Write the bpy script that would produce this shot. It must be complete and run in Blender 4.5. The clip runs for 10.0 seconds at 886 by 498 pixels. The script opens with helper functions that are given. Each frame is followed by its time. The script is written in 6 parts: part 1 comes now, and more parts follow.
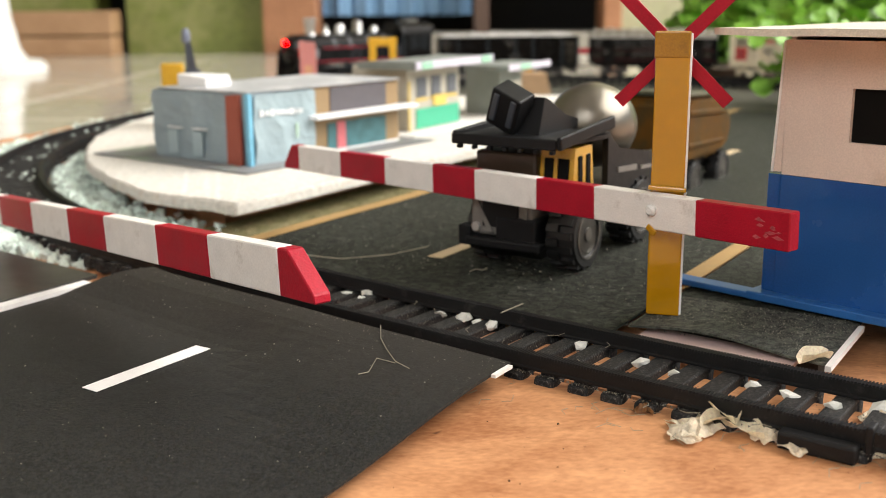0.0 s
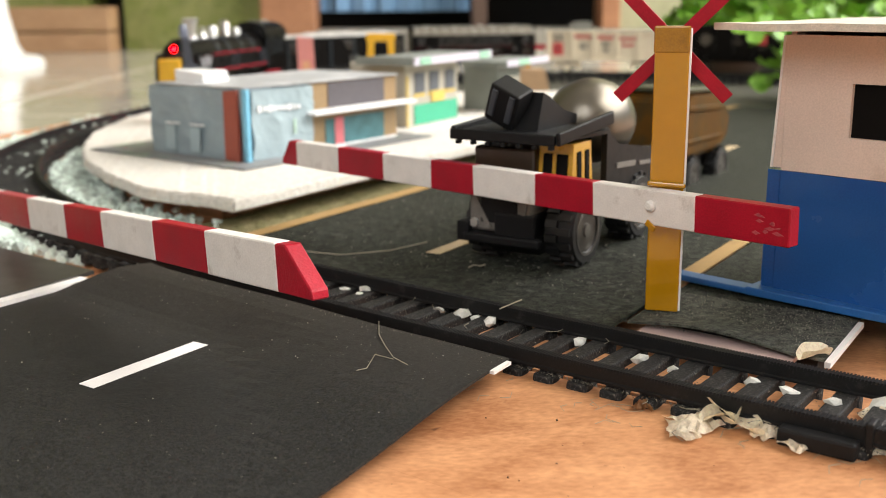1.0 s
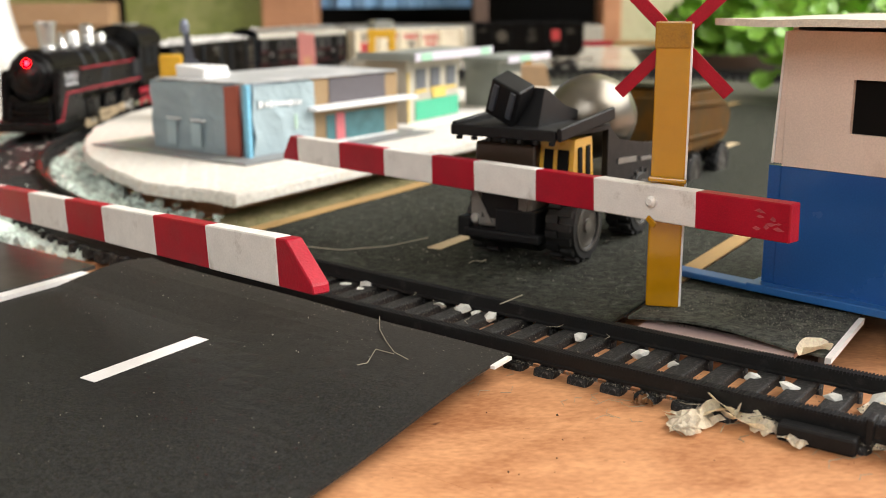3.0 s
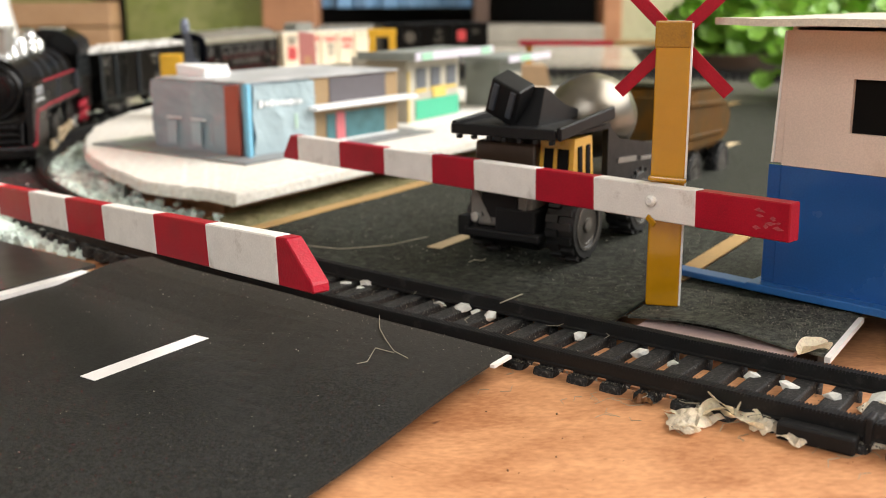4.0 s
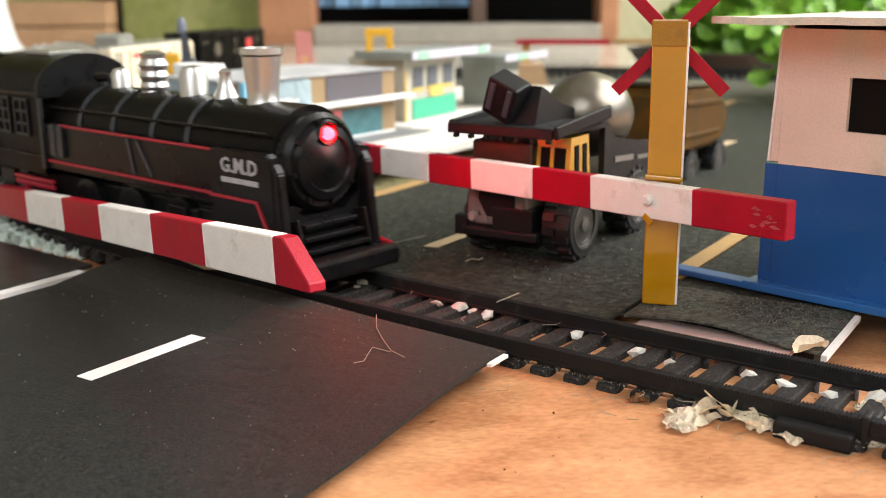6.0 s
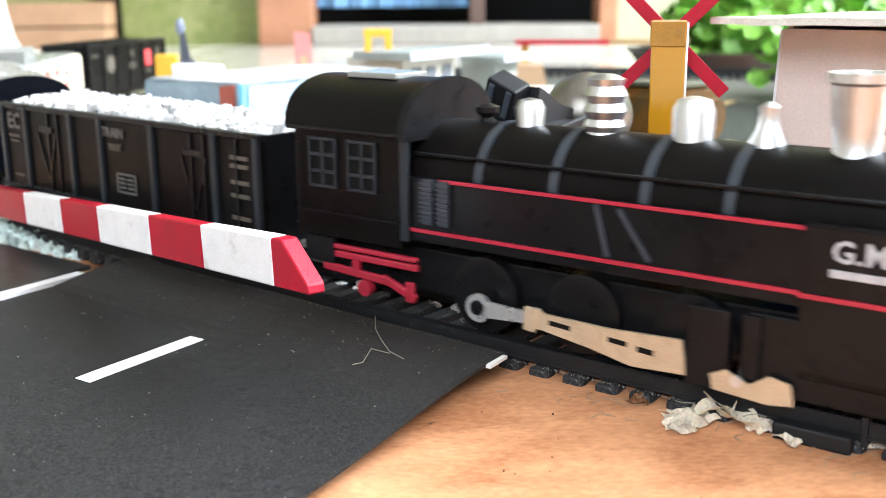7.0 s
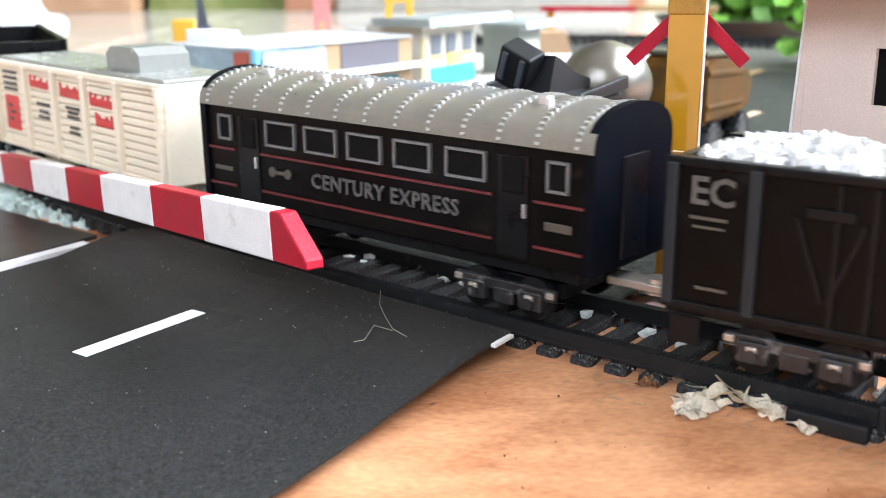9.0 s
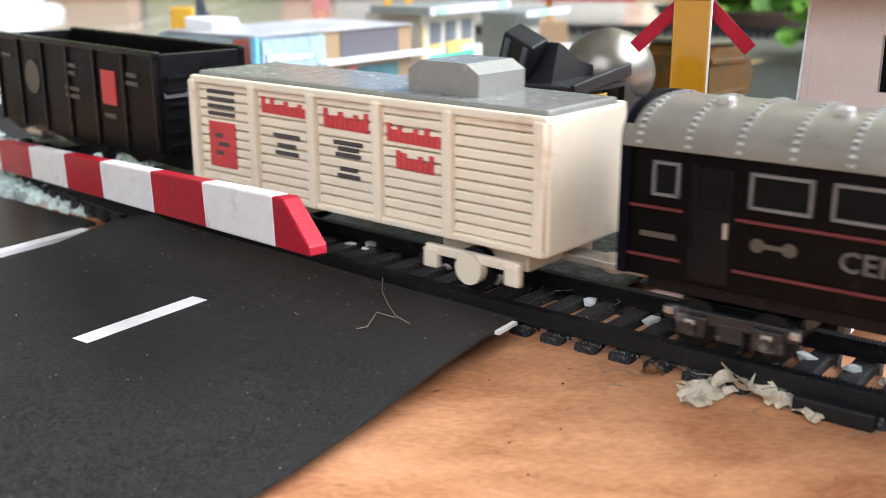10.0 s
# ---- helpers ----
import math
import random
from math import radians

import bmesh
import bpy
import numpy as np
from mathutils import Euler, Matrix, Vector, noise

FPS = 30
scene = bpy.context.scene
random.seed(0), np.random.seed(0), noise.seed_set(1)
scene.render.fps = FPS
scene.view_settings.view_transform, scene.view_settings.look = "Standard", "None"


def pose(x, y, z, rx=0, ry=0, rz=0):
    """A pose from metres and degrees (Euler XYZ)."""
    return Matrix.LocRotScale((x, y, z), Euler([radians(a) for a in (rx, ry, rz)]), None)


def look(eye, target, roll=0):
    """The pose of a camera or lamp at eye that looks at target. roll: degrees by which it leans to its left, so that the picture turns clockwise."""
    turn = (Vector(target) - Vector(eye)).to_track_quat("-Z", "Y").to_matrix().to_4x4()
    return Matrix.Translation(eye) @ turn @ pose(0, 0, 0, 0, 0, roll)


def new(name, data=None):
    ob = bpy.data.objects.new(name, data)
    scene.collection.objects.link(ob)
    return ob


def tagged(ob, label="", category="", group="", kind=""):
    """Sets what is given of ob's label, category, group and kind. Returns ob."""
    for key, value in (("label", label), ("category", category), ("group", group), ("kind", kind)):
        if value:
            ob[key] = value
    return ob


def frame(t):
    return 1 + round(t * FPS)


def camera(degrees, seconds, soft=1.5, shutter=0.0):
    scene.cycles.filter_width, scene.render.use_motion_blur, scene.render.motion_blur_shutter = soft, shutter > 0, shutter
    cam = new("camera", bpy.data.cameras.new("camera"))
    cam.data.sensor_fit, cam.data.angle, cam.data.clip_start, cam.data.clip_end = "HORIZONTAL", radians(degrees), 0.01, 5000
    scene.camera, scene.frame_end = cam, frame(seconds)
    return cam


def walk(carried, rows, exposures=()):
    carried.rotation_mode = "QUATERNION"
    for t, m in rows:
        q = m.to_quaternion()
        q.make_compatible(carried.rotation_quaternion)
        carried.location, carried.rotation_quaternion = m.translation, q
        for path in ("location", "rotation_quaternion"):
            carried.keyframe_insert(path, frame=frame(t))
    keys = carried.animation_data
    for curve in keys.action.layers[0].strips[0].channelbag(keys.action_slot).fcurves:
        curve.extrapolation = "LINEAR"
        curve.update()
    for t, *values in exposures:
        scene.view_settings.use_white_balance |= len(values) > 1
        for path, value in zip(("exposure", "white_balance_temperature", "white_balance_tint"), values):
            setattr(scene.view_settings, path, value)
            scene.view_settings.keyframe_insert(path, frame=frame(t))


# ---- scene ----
# A model railway on a plywood board on a tiled floor; a toy train passes a level crossing.
cam = camera(46, 10.0, soft=0.85, shutter=0.25)
cam.data.dof.use_dof = True
cam.data.dof.focus_distance = 0.190
cam.data.dof.aperture_fstop = 27.0

PATH = [
    (0.0, pose(0.00008, -0.00071, 0.07112, 76.549, 0.483, -0.046)),
    (0.5, pose(0.00008, -0.00027, 0.07101, 76.376, 0.410, -0.035)),
    (1.0, pose(-0.00001, 0.00003, 0.07084, 76.348, 0.455, -0.153)),
    (1.5, pose(0.00006, -0.00014, 0.07098, 76.277, 0.447, -0.141)),
    (2.0, pose(0.00000, 0.00000, 0.07068, 76.210, 0.388, -0.095)),
    (2.5, pose(-0.00003, -0.00005, 0.07061, 76.181, 0.375, -0.100)),
    (4.0, pose(0.00007, -0.00033, 0.07044, 76.155, 0.313, -0.055)),
    (4.5, pose(0.00027, -0.00034, 0.07045, 76.148, 0.317, -0.057)),
    (5.0, pose(0.00034, -0.00044, 0.07043, 76.140, 0.316, -0.082)),
    (5.5, pose(0.00026, -0.00035, 0.07043, 76.100, 0.330, -0.144)),
    (7.0, pose(0.00033, -0.00009, 0.07055, 76.123, 0.450, -0.264)),
    (7.5, pose(0.00090, 0.00018, 0.07088, 75.999, 0.527, -0.162)),
    (8.0, pose(0.00070, 0.00021, 0.07091, 75.819, 0.463, -0.198)),
    (8.5, pose(0.00254, 0.00210, 0.07137, 75.119, 0.408, 0.536)),
    (9.0, pose(0.00403, 0.00616, 0.07030, 74.349, 0.281, 1.267)),
    (9.5, pose(0.00311, 0.00732, 0.06942, 73.949, 0.109, 1.214)),
    (10.0, pose(0.00275, 0.00711, 0.06923, 73.852, 0.081, 1.113)),
]
walk(cam, PATH, exposures=[(0.0, -0.20, 6700, 11), (5.7, -0.20, 6700, 11), (6.8, 0.85, 5650, 9), (7.5, 1.0, 5550, 9), (8.0, 0.85, 5550, 9), (9.0, 0.78, 5500, 11), (9.5, 0.68, 5600, 12), (10.0, 0.27, 5650, 12)])

# ---- light: daylight through the wide opening on the right, and an added fill behind ----
world = bpy.data.worlds.new("sky")
scene.world = world
world.use_nodes = True
wn = world.node_tree.nodes
sky = wn.new("ShaderNodeTexSky")
sky.sky_type, sky.sun_disc = "NISHITA", False
sky.sun_elevation, sky.sun_rotation = radians(50), radians(100)
wn["Background"].inputs["Strength"].default_value = 0.08
world.node_tree.links.new(sky.outputs[0], wn["Background"].inputs["Color"])


def area(name, eye, target, sx, sy, power, color):
    lamp = bpy.data.lights.new(name, "AREA")
    lamp.shape, lamp.size, lamp.size_y, lamp.energy, lamp.color = "RECTANGLE", sx, sy, power, color
    ob = new(name, lamp)
    ob.matrix_world = look(eye, target)
    return ob


area("veranda_daylight", (1.60, 0.60, 1.30), (0.0, 0.45, 0.0), 2.6, 1.6, 138, (1.0, 0.985, 0.95))
# added fill from behind the camera, brightens sides that face it
area("front_fill", (-0.6, -1.75, 1.35), (0.0, 0.5, 0.0), 1.6, 1.1, 30, (0.97, 0.985, 1.0))


# ---- materials ----
def mat(name, color, rough=0.6, metal=0.0, spread=0.12, scale=300.0, bump=0.15, fine=2500.0, second=None, amount=0.5, island=0.0, coat=0.0, spec=0.5, stretch=None, width=0.15):
    """A surface with variation at two scales: broad tone and fine grain; second: a colour for stains and wear."""
    m = bpy.data.materials.new(name)
    m.use_nodes = True
    nt = m.node_tree
    n, l = nt.nodes, nt.links
    b = n["Principled BSDF"]
    tc = n.new("ShaderNodeTexCoord")
    src = tc.outputs["Object"]
    if stretch:
        mp = n.new("ShaderNodeMapping")
        mp.inputs["Scale"].default_value = stretch
        l.new(src, mp.inputs["Vector"])
        src = mp.outputs[0]
    broad = n.new("ShaderNodeTexNoise")
    broad.inputs["Scale"].default_value, broad.inputs["Detail"].default_value = scale, 5
    grain = n.new("ShaderNodeTexNoise")
    grain.inputs["Scale"].default_value, grain.inputs["Detail"].default_value = fine, 3
    l.new(src, broad.inputs["Vector"]), l.new(src, grain.inputs["Vector"])
    c = Vector(color[:3])
    lo, hi = c * (1 - spread), c * (1 + spread)
    ramp = n.new("ShaderNodeValToRGB")
    ramp.color_ramp.elements[0].position, ramp.color_ramp.elements[1].position = 0.5 - width, 0.5 + width
    ramp.color_ramp.elements[0].color, ramp.color_ramp.elements[1].color = (*lo, 1), (*hi, 1)
    add = n.new("ShaderNodeMath")
    add.operation = "MULTIPLY_ADD"
    add.inputs[1].default_value, add.inputs[2].default_value = 0.5, 0.0
    l.new(grain.outputs["Fac"], add.inputs[0])
    half = n.new("ShaderNodeMath")
    half.operation = "MULTIPLY_ADD"
    half.inputs[1].default_value = 0.5
    l.new(broad.outputs["Fac"], half.inputs[0]), l.new(add.outputs[0], half.inputs[2])
    l.new(half.outputs[0], ramp.inputs[0])
    out = ramp.outputs[0]
    if second:
        mask = n.new("ShaderNodeTexNoise")
        mask.inputs["Scale"].default_value, mask.inputs["Detail"].default_value, mask.inputs["Roughness"].default_value = scale * 0.6, 8, 0.7
        mo = n.new("ShaderNodeVectorMath")
        mo.inputs[1].default_value = (3.1, 1.7, 0.4)
        l.new(src, mo.inputs[0]), l.new(mo.outputs[0], mask.inputs["Vector"])
        r2 = n.new("ShaderNodeValToRGB")
        r2.color_ramp.elements[0].position, r2.color_ramp.elements[1].position = 0.62 - amount * 0.25, 0.78 - amount * 0.2
        l.new(mask.outputs["Fac"], r2.inputs[0])
        mx = n.new("ShaderNodeMix")
        mx.data_type = "RGBA"
        l.new(r2.outputs[0], mx.inputs["Factor"]), l.new(out, mx.inputs[6])
        mx.inputs[7].default_value = (*second, 1)
        out = mx.outputs[2]
    if island:
        geo = n.new("ShaderNodeNewGeometry")
        hs = n.new("ShaderNodeHueSaturation")
        mr = n.new("ShaderNodeMapRange")
        mr.inputs[3].default_value, mr.inputs[4].default_value = 1 - island, 1 + island
        l.new(geo.outputs["Random Per Island"], mr.inputs[0]), l.new(mr.outputs[0], hs.inputs["Value"])
        l.new(out, hs.inputs["Color"])
        out = hs.outputs[0]
    l.new(out, b.inputs["Base Color"])
    rr = n.new("ShaderNodeMapRange")
    rr.inputs[3].default_value, rr.inputs[4].default_value = max(0.02, rough - 0.12), min(1.0, rough + 0.12)
    l.new(broad.outputs["Fac"], rr.inputs[0]), l.new(rr.outputs[0], b.inputs["Roughness"])
    b.inputs["Metallic"].default_value = metal
    b.inputs["Coat Weight"].default_value = coat
    b.inputs["Specular IOR Level"].default_value = spec
    if bump:
        bp = n.new("ShaderNodeBump")
        bp.inputs["Strength"].default_value, bp.inputs["Distance"].default_value = bump, 0.0004
        l.new(half.outputs[0], bp.inputs["Height"]), l.new(bp.outputs[0], b.inputs["Normal"])
    return m


def wood_mat(name, dark, light, angle, scale=90.0, rough=0.5):
    """Plywood: long wavering grain with speckles."""
    m = bpy.data.materials.new(name)
    m.use_nodes = True
    n, l = m.node_tree.nodes, m.node_tree.links
    b = n["Principled BSDF"]
    tc, mp = n.new("ShaderNodeTexCoord"), n.new("ShaderNodeMapping")
    mp.inputs["Rotation"].default_value = (0, 0, radians(angle))
    mp.inputs["Scale"].default_value = (0.48, 1.0, 1.0)
    l.new(tc.outputs["Object"], mp.inputs[0])
    a, g = n.new("ShaderNodeTexNoise"), n.new("ShaderNodeTexNoise")
    a.inputs["Scale"].default_value, a.inputs["Detail"].default_value, a.inputs["Distortion"].default_value = scale, 6, 0.6
    g.inputs["Scale"].default_value, g.inputs["Detail"].default_value = scale * 14, 4
    l.new(mp.outputs[0], a.inputs["Vector"]), l.new(mp.outputs[0], g.inputs["Vector"])
    r = n.new("ShaderNodeValToRGB")
    r.color_ramp.elements[0].position, r.color_ramp.elements[1].position = 0.32, 0.68
    r.color_ramp.elements[0].color, r.color_ramp.elements[1].color = (*dark, 1), (*light, 1)
    mxv = n.new("ShaderNodeMath")
    mxv.operation = "MULTIPLY_ADD"
    mxv.inputs[1].default_value, mxv.inputs[2].default_value = 0.35, 0.0
    l.new(g.outputs["Fac"], mxv.inputs[0])
    sm = n.new("ShaderNodeMath")
    sm.operation = "MULTIPLY_ADD"
    sm.inputs[1].default_value = 0.65
    l.new(a.outputs["Fac"], sm.inputs[0]), l.new(mxv.outputs[0], sm.inputs[2])
    l.new(sm.outputs[0], r.inputs[0])
    sp = n.new("ShaderNodeTexNoise")
    sp.inputs["Scale"].default_value, sp.inputs["Detail"].default_value = 260, 2
    l.new(tc.outputs["Object"], sp.inputs["Vector"])
    r2 = n.new("ShaderNodeValToRGB")
    r2.color_ramp.elements[0].position, r2.color_ramp.elements[1].position = 0.70, 0.76
    l.new(sp.outputs["Fac"], r2.inputs[0])
    mx = n.new("ShaderNodeMix")
    mx.data_type = "RGBA"
    l.new(r2.outputs[0], mx.inputs["Factor"]), l.new(r.outputs[0], mx.inputs[6])
    mx.inputs[7].default_value = (dark[0] * 0.45, dark[1] * 0.4, dark[2] * 0.35, 1)
    l.new(mx.outputs[2], b.inputs["Base Color"])
    b.inputs["Roughness"].default_value = rough
    bp = n.new("ShaderNodeBump")
    bp.inputs["Strength"].default_value, bp.inputs["Distance"].default_value = 0.15, 0.0003
    l.new(sm.outputs[0], bp.inputs["Height"]), l.new(bp.outputs[0], b.inputs["Normal"])
    return m


def glow(name, color, strength):
    m = bpy.data.materials.new(name)
    m.use_nodes = True
    b = m.node_tree.nodes["Principled BSDF"]
    b.inputs["Base Color"].default_value = (*color, 1)
    b.inputs["Emission Color"].default_value = (*color, 1)
    b.inputs["Emission Strength"].default_value = strength
    return m


PLY = wood_mat("plywood", (0.325, 0.118, 0.043), (0.73, 0.37, 0.180), 35)
PLY_EDGE = wood_mat("plywood_edge", (0.30, 0.15, 0.07), (0.55, 0.32, 0.17), 0)
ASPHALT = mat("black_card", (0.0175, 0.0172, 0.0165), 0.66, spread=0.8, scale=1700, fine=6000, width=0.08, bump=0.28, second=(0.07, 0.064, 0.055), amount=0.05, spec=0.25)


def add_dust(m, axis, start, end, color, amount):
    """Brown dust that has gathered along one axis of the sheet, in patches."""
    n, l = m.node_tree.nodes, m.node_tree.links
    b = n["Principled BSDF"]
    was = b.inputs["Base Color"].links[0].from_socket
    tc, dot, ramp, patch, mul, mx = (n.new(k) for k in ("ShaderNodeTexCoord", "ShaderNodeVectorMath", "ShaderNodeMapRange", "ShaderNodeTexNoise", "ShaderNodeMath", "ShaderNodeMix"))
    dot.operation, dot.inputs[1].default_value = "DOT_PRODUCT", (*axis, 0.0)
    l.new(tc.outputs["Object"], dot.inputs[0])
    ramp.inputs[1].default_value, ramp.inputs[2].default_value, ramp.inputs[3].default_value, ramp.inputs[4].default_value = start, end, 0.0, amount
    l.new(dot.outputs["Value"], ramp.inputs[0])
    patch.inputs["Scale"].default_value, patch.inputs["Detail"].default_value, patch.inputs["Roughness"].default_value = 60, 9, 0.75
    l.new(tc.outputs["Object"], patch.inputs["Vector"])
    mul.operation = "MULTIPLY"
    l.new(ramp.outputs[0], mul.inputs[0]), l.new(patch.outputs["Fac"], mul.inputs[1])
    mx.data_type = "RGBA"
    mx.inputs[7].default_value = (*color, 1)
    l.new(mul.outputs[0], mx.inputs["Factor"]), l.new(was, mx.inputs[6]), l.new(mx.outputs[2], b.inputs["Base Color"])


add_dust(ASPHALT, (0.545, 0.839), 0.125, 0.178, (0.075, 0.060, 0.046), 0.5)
GRAVEL_CARD = mat("gritty_card", (0.050, 0.054, 0.043), 0.8, spread=0.8, scale=700, fine=4200, width=0.06, bump=0.7, second=(0.17, 0.17, 0.14), amount=0.36)
ROAD_FAR = mat("dusty_black_card", (0.026, 0.028, 0.022), 0.7, spread=0.8, scale=700, fine=3600, width=0.06, bump=0.55, second=(0.11, 0.11, 0.095), amount=0.25, spec=0.12)
CARD_EDGE = mat("white_card_edge", (0.78, 0.76, 0.74), 0.8, spread=0.06)
PINK_PAPER = mat("pinkish_paper", (0.70, 0.52, 0.48), 0.8, spread=0.1)
LINE_WHITE = mat("white_paper_line", (0.80, 0.77, 0.76), 0.7, spread=0.05)
LINE_OCHRE = mat("ochre_line", (0.36, 0.22, 0.08), 0.6, spread=0.15)
RAIL = mat("black_plastic_rail", (0.009, 0.009, 0.0095), 0.55, spread=0.25, scale=400, bump=0.12, second=(0.04, 0.038, 0.036), amount=0.15, spec=0.25)
SLEEPER = mat("dusty_black_plastic", (0.014, 0.014, 0.0145), 0.7, spread=0.5, scale=2600, bump=0.4, second=(0.16, 0.15, 0.14), amount=0.40, stretch=(1, 2, 1), spec=0.3)
FOAM = mat("white_foam_board", (0.65, 0.62, 0.57), 0.9, spread=0.12, scale=420, fine=900, width=0.1, bump=1.0, second=(0.62, 0.52, 0.40), amount=0.3)
CHIPS = mat("pale_green_stone", (0.60, 0.69, 0.63), 0.7, spread=0.25, scale=300, island=0.4, bump=0.4)
TURF = mat("dry_turf", (0.15, 0.135, 0.055), 0.9, spread=0.4, scale=500, bump=0.9, second=(0.30, 0.24, 0.13), amount=0.5)
RED = mat("red_paint", (0.36, 0.004, 0.020), 0.40, spread=0.18, scale=160, bump=0.35, spec=0.25)
WHITE = mat("white_paint", (0.80, 0.765, 0.735), 0.45, spread=0.07, scale=250, bump=0.3, second=(0.52, 0.47, 0.43), amount=0.22)
MUSTARD = mat("mustard_tape", (0.47, 0.225, 0.006), 0.16, spread=0.07, scale=40, fine=300, bump=0.10, coat=0.6, second=(0.22, 0.11, 0.01), amount=0.10)
PIN = mat("white_pin", (0.8, 0.78, 0.75), 0.5)
CREAM = mat("cream_wall_card", (0.70, 0.56, 0.48), 0.7, spread=0.08, scale=40, width=0.1, bump=0.15, second=(0.48, 0.34, 0.26), amount=0.16)
BLUE = mat("blue_gloss_card", (0.012, 0.085, 0.30), 0.25, spread=0.12, scale=70, bump=0.08, coat=0.35)
BLUE_LIGHT = mat("light_blue_edge", (0.022, 0.125, 0.38), 0.35, spread=0.12, scale=90, bump=0.1)
# near-black for dark panes, and for shade painted in place of openings
DARK = mat("dark_pane_and_shade", (0.005, 0.0045, 0.004), 0.7, spread=0.2, spec=0.1)
ROOF_CARD = mat("grey_board_roof", (0.62, 0.57, 0.48), 0.85, spread=0.14, scale=400, bump=0.5)
TRAIN_BLACK = mat("black_plastic", (0.006, 0.006, 0.0064), 0.30, spread=0.2, scale=200, bump=0.06, second=(0.02, 0.019, 0.018), amount=0.08, spec=0.16)
TRAIN_BROWN = mat("brown_black_plastic", (0.0042, 0.0034, 0.0030), 0.36, spread=0.25, scale=200, bump=0.08, second=(0.02, 0.016, 0.013), amount=0.12, spec=0.08)
GREY_BAND = mat("dark_grey_paint", (0.026, 0.031, 0.040), 0.40, spread=0.12)
RIB = mat("rib_grey_black", (0.013, 0.017, 0.021), 0.42, spread=0.2, spec=0.3)
END_BLUE = mat("blue_black_plastic", (0.003, 0.0036, 0.006), 0.45, spread=0.2, spec=0.06)
BOGIE = mat("worn_dark_metal", (0.018, 0.017, 0.017), 0.34, spread=0.4, scale=400, bump=0.3, second=(0.30, 0.29, 0.28), amount=0.22)
TRAIN_RED = mat("red_stripe", (0.33, 0.012, 0.03), 0.45, spread=0.1)
CHROME = mat("silver_plastic", (0.60, 0.60, 0.59), 0.36, metal=1.0, spread=0.06, bump=0.04)
ROD_METAL = mat("tarnished_tin", (0.50, 0.46, 0.40), 0.42, metal=0.85, spread=0.15, bump=0.06)
ROOF_OLIVE = mat("olive_grey_roof", (0.225, 0.205, 0.17), 0.32, metal=0.35, spread=0.12, scale=150, bump=0.08)
FRAME_GREY = mat("dull_silver_frame", (0.17, 0.17, 0.165), 0.4, metal=0.3, spread=0.15)
ROD_TAN = mat("tan_stamped_tin", (0.50, 0.39, 0.255), 0.45, metal=0.35, spread=0.15, bump=0.08)
SILVER = mat("silver_paint", (0.60, 0.60, 0.58), 0.3, metal=0.7, spread=0.08)
LETTER = mat("faded_silver_letters", (0.38, 0.39, 0.41), 0.5, spread=0.25, scale=500)
LETTER_OLD = mat("worn_grey_letters", (0.085, 0.08, 0.072), 0.5, spread=0.35, scale=500)
STRIPE_DIM = mat("dull_red_stripe", (0.10, 0.014, 0.014), 0.5, spread=0.2)
LETTER_DIM = mat("dim_gold_letters", (0.075, 0.062, 0.045), 0.5, spread=0.1)
IVORY = mat("ivory_plastic", (0.80, 0.70, 0.53), 0.4, spread=0.05, scale=100, bump=0.05, second=(0.55, 0.42, 0.27), amount=0.12)
ROOF_GREY = mat("grey_plastic_roof", (0.235, 0.235, 0.21), 0.24, spread=0.08, bump=0.05)
RED_PRINT = mat("red_print", (0.55, 0.05, 0.05), 0.5, spread=0.12)
DARK_PRINT = mat("dark_print", (0.06, 0.055, 0.05), 0.5)
LUMP = mat("white_lumps", (0.56, 0.545, 0.52), 0.55, spread=0.12, island=0.4, bump=0.2)
LAMP_RED = glow("red_lamp", (1.0, 0.0008, 0.0010), 900.0)
TILE = mat("cream_floor_tile", (0.60, 0.55, 0.47), 0.16, spread=0.04, scale=6, fine=60, bump=0.02, coat=0.3)
WALL = mat("painted_wall", (0.44, 0.41, 0.35), 0.8, spread=0.06, scale=3, fine=80)
CEILING = mat("white_ceiling", (0.62, 0.61, 0.58), 0.9, spread=0.03, scale=3, fine=60)

RND = random.Random(7)


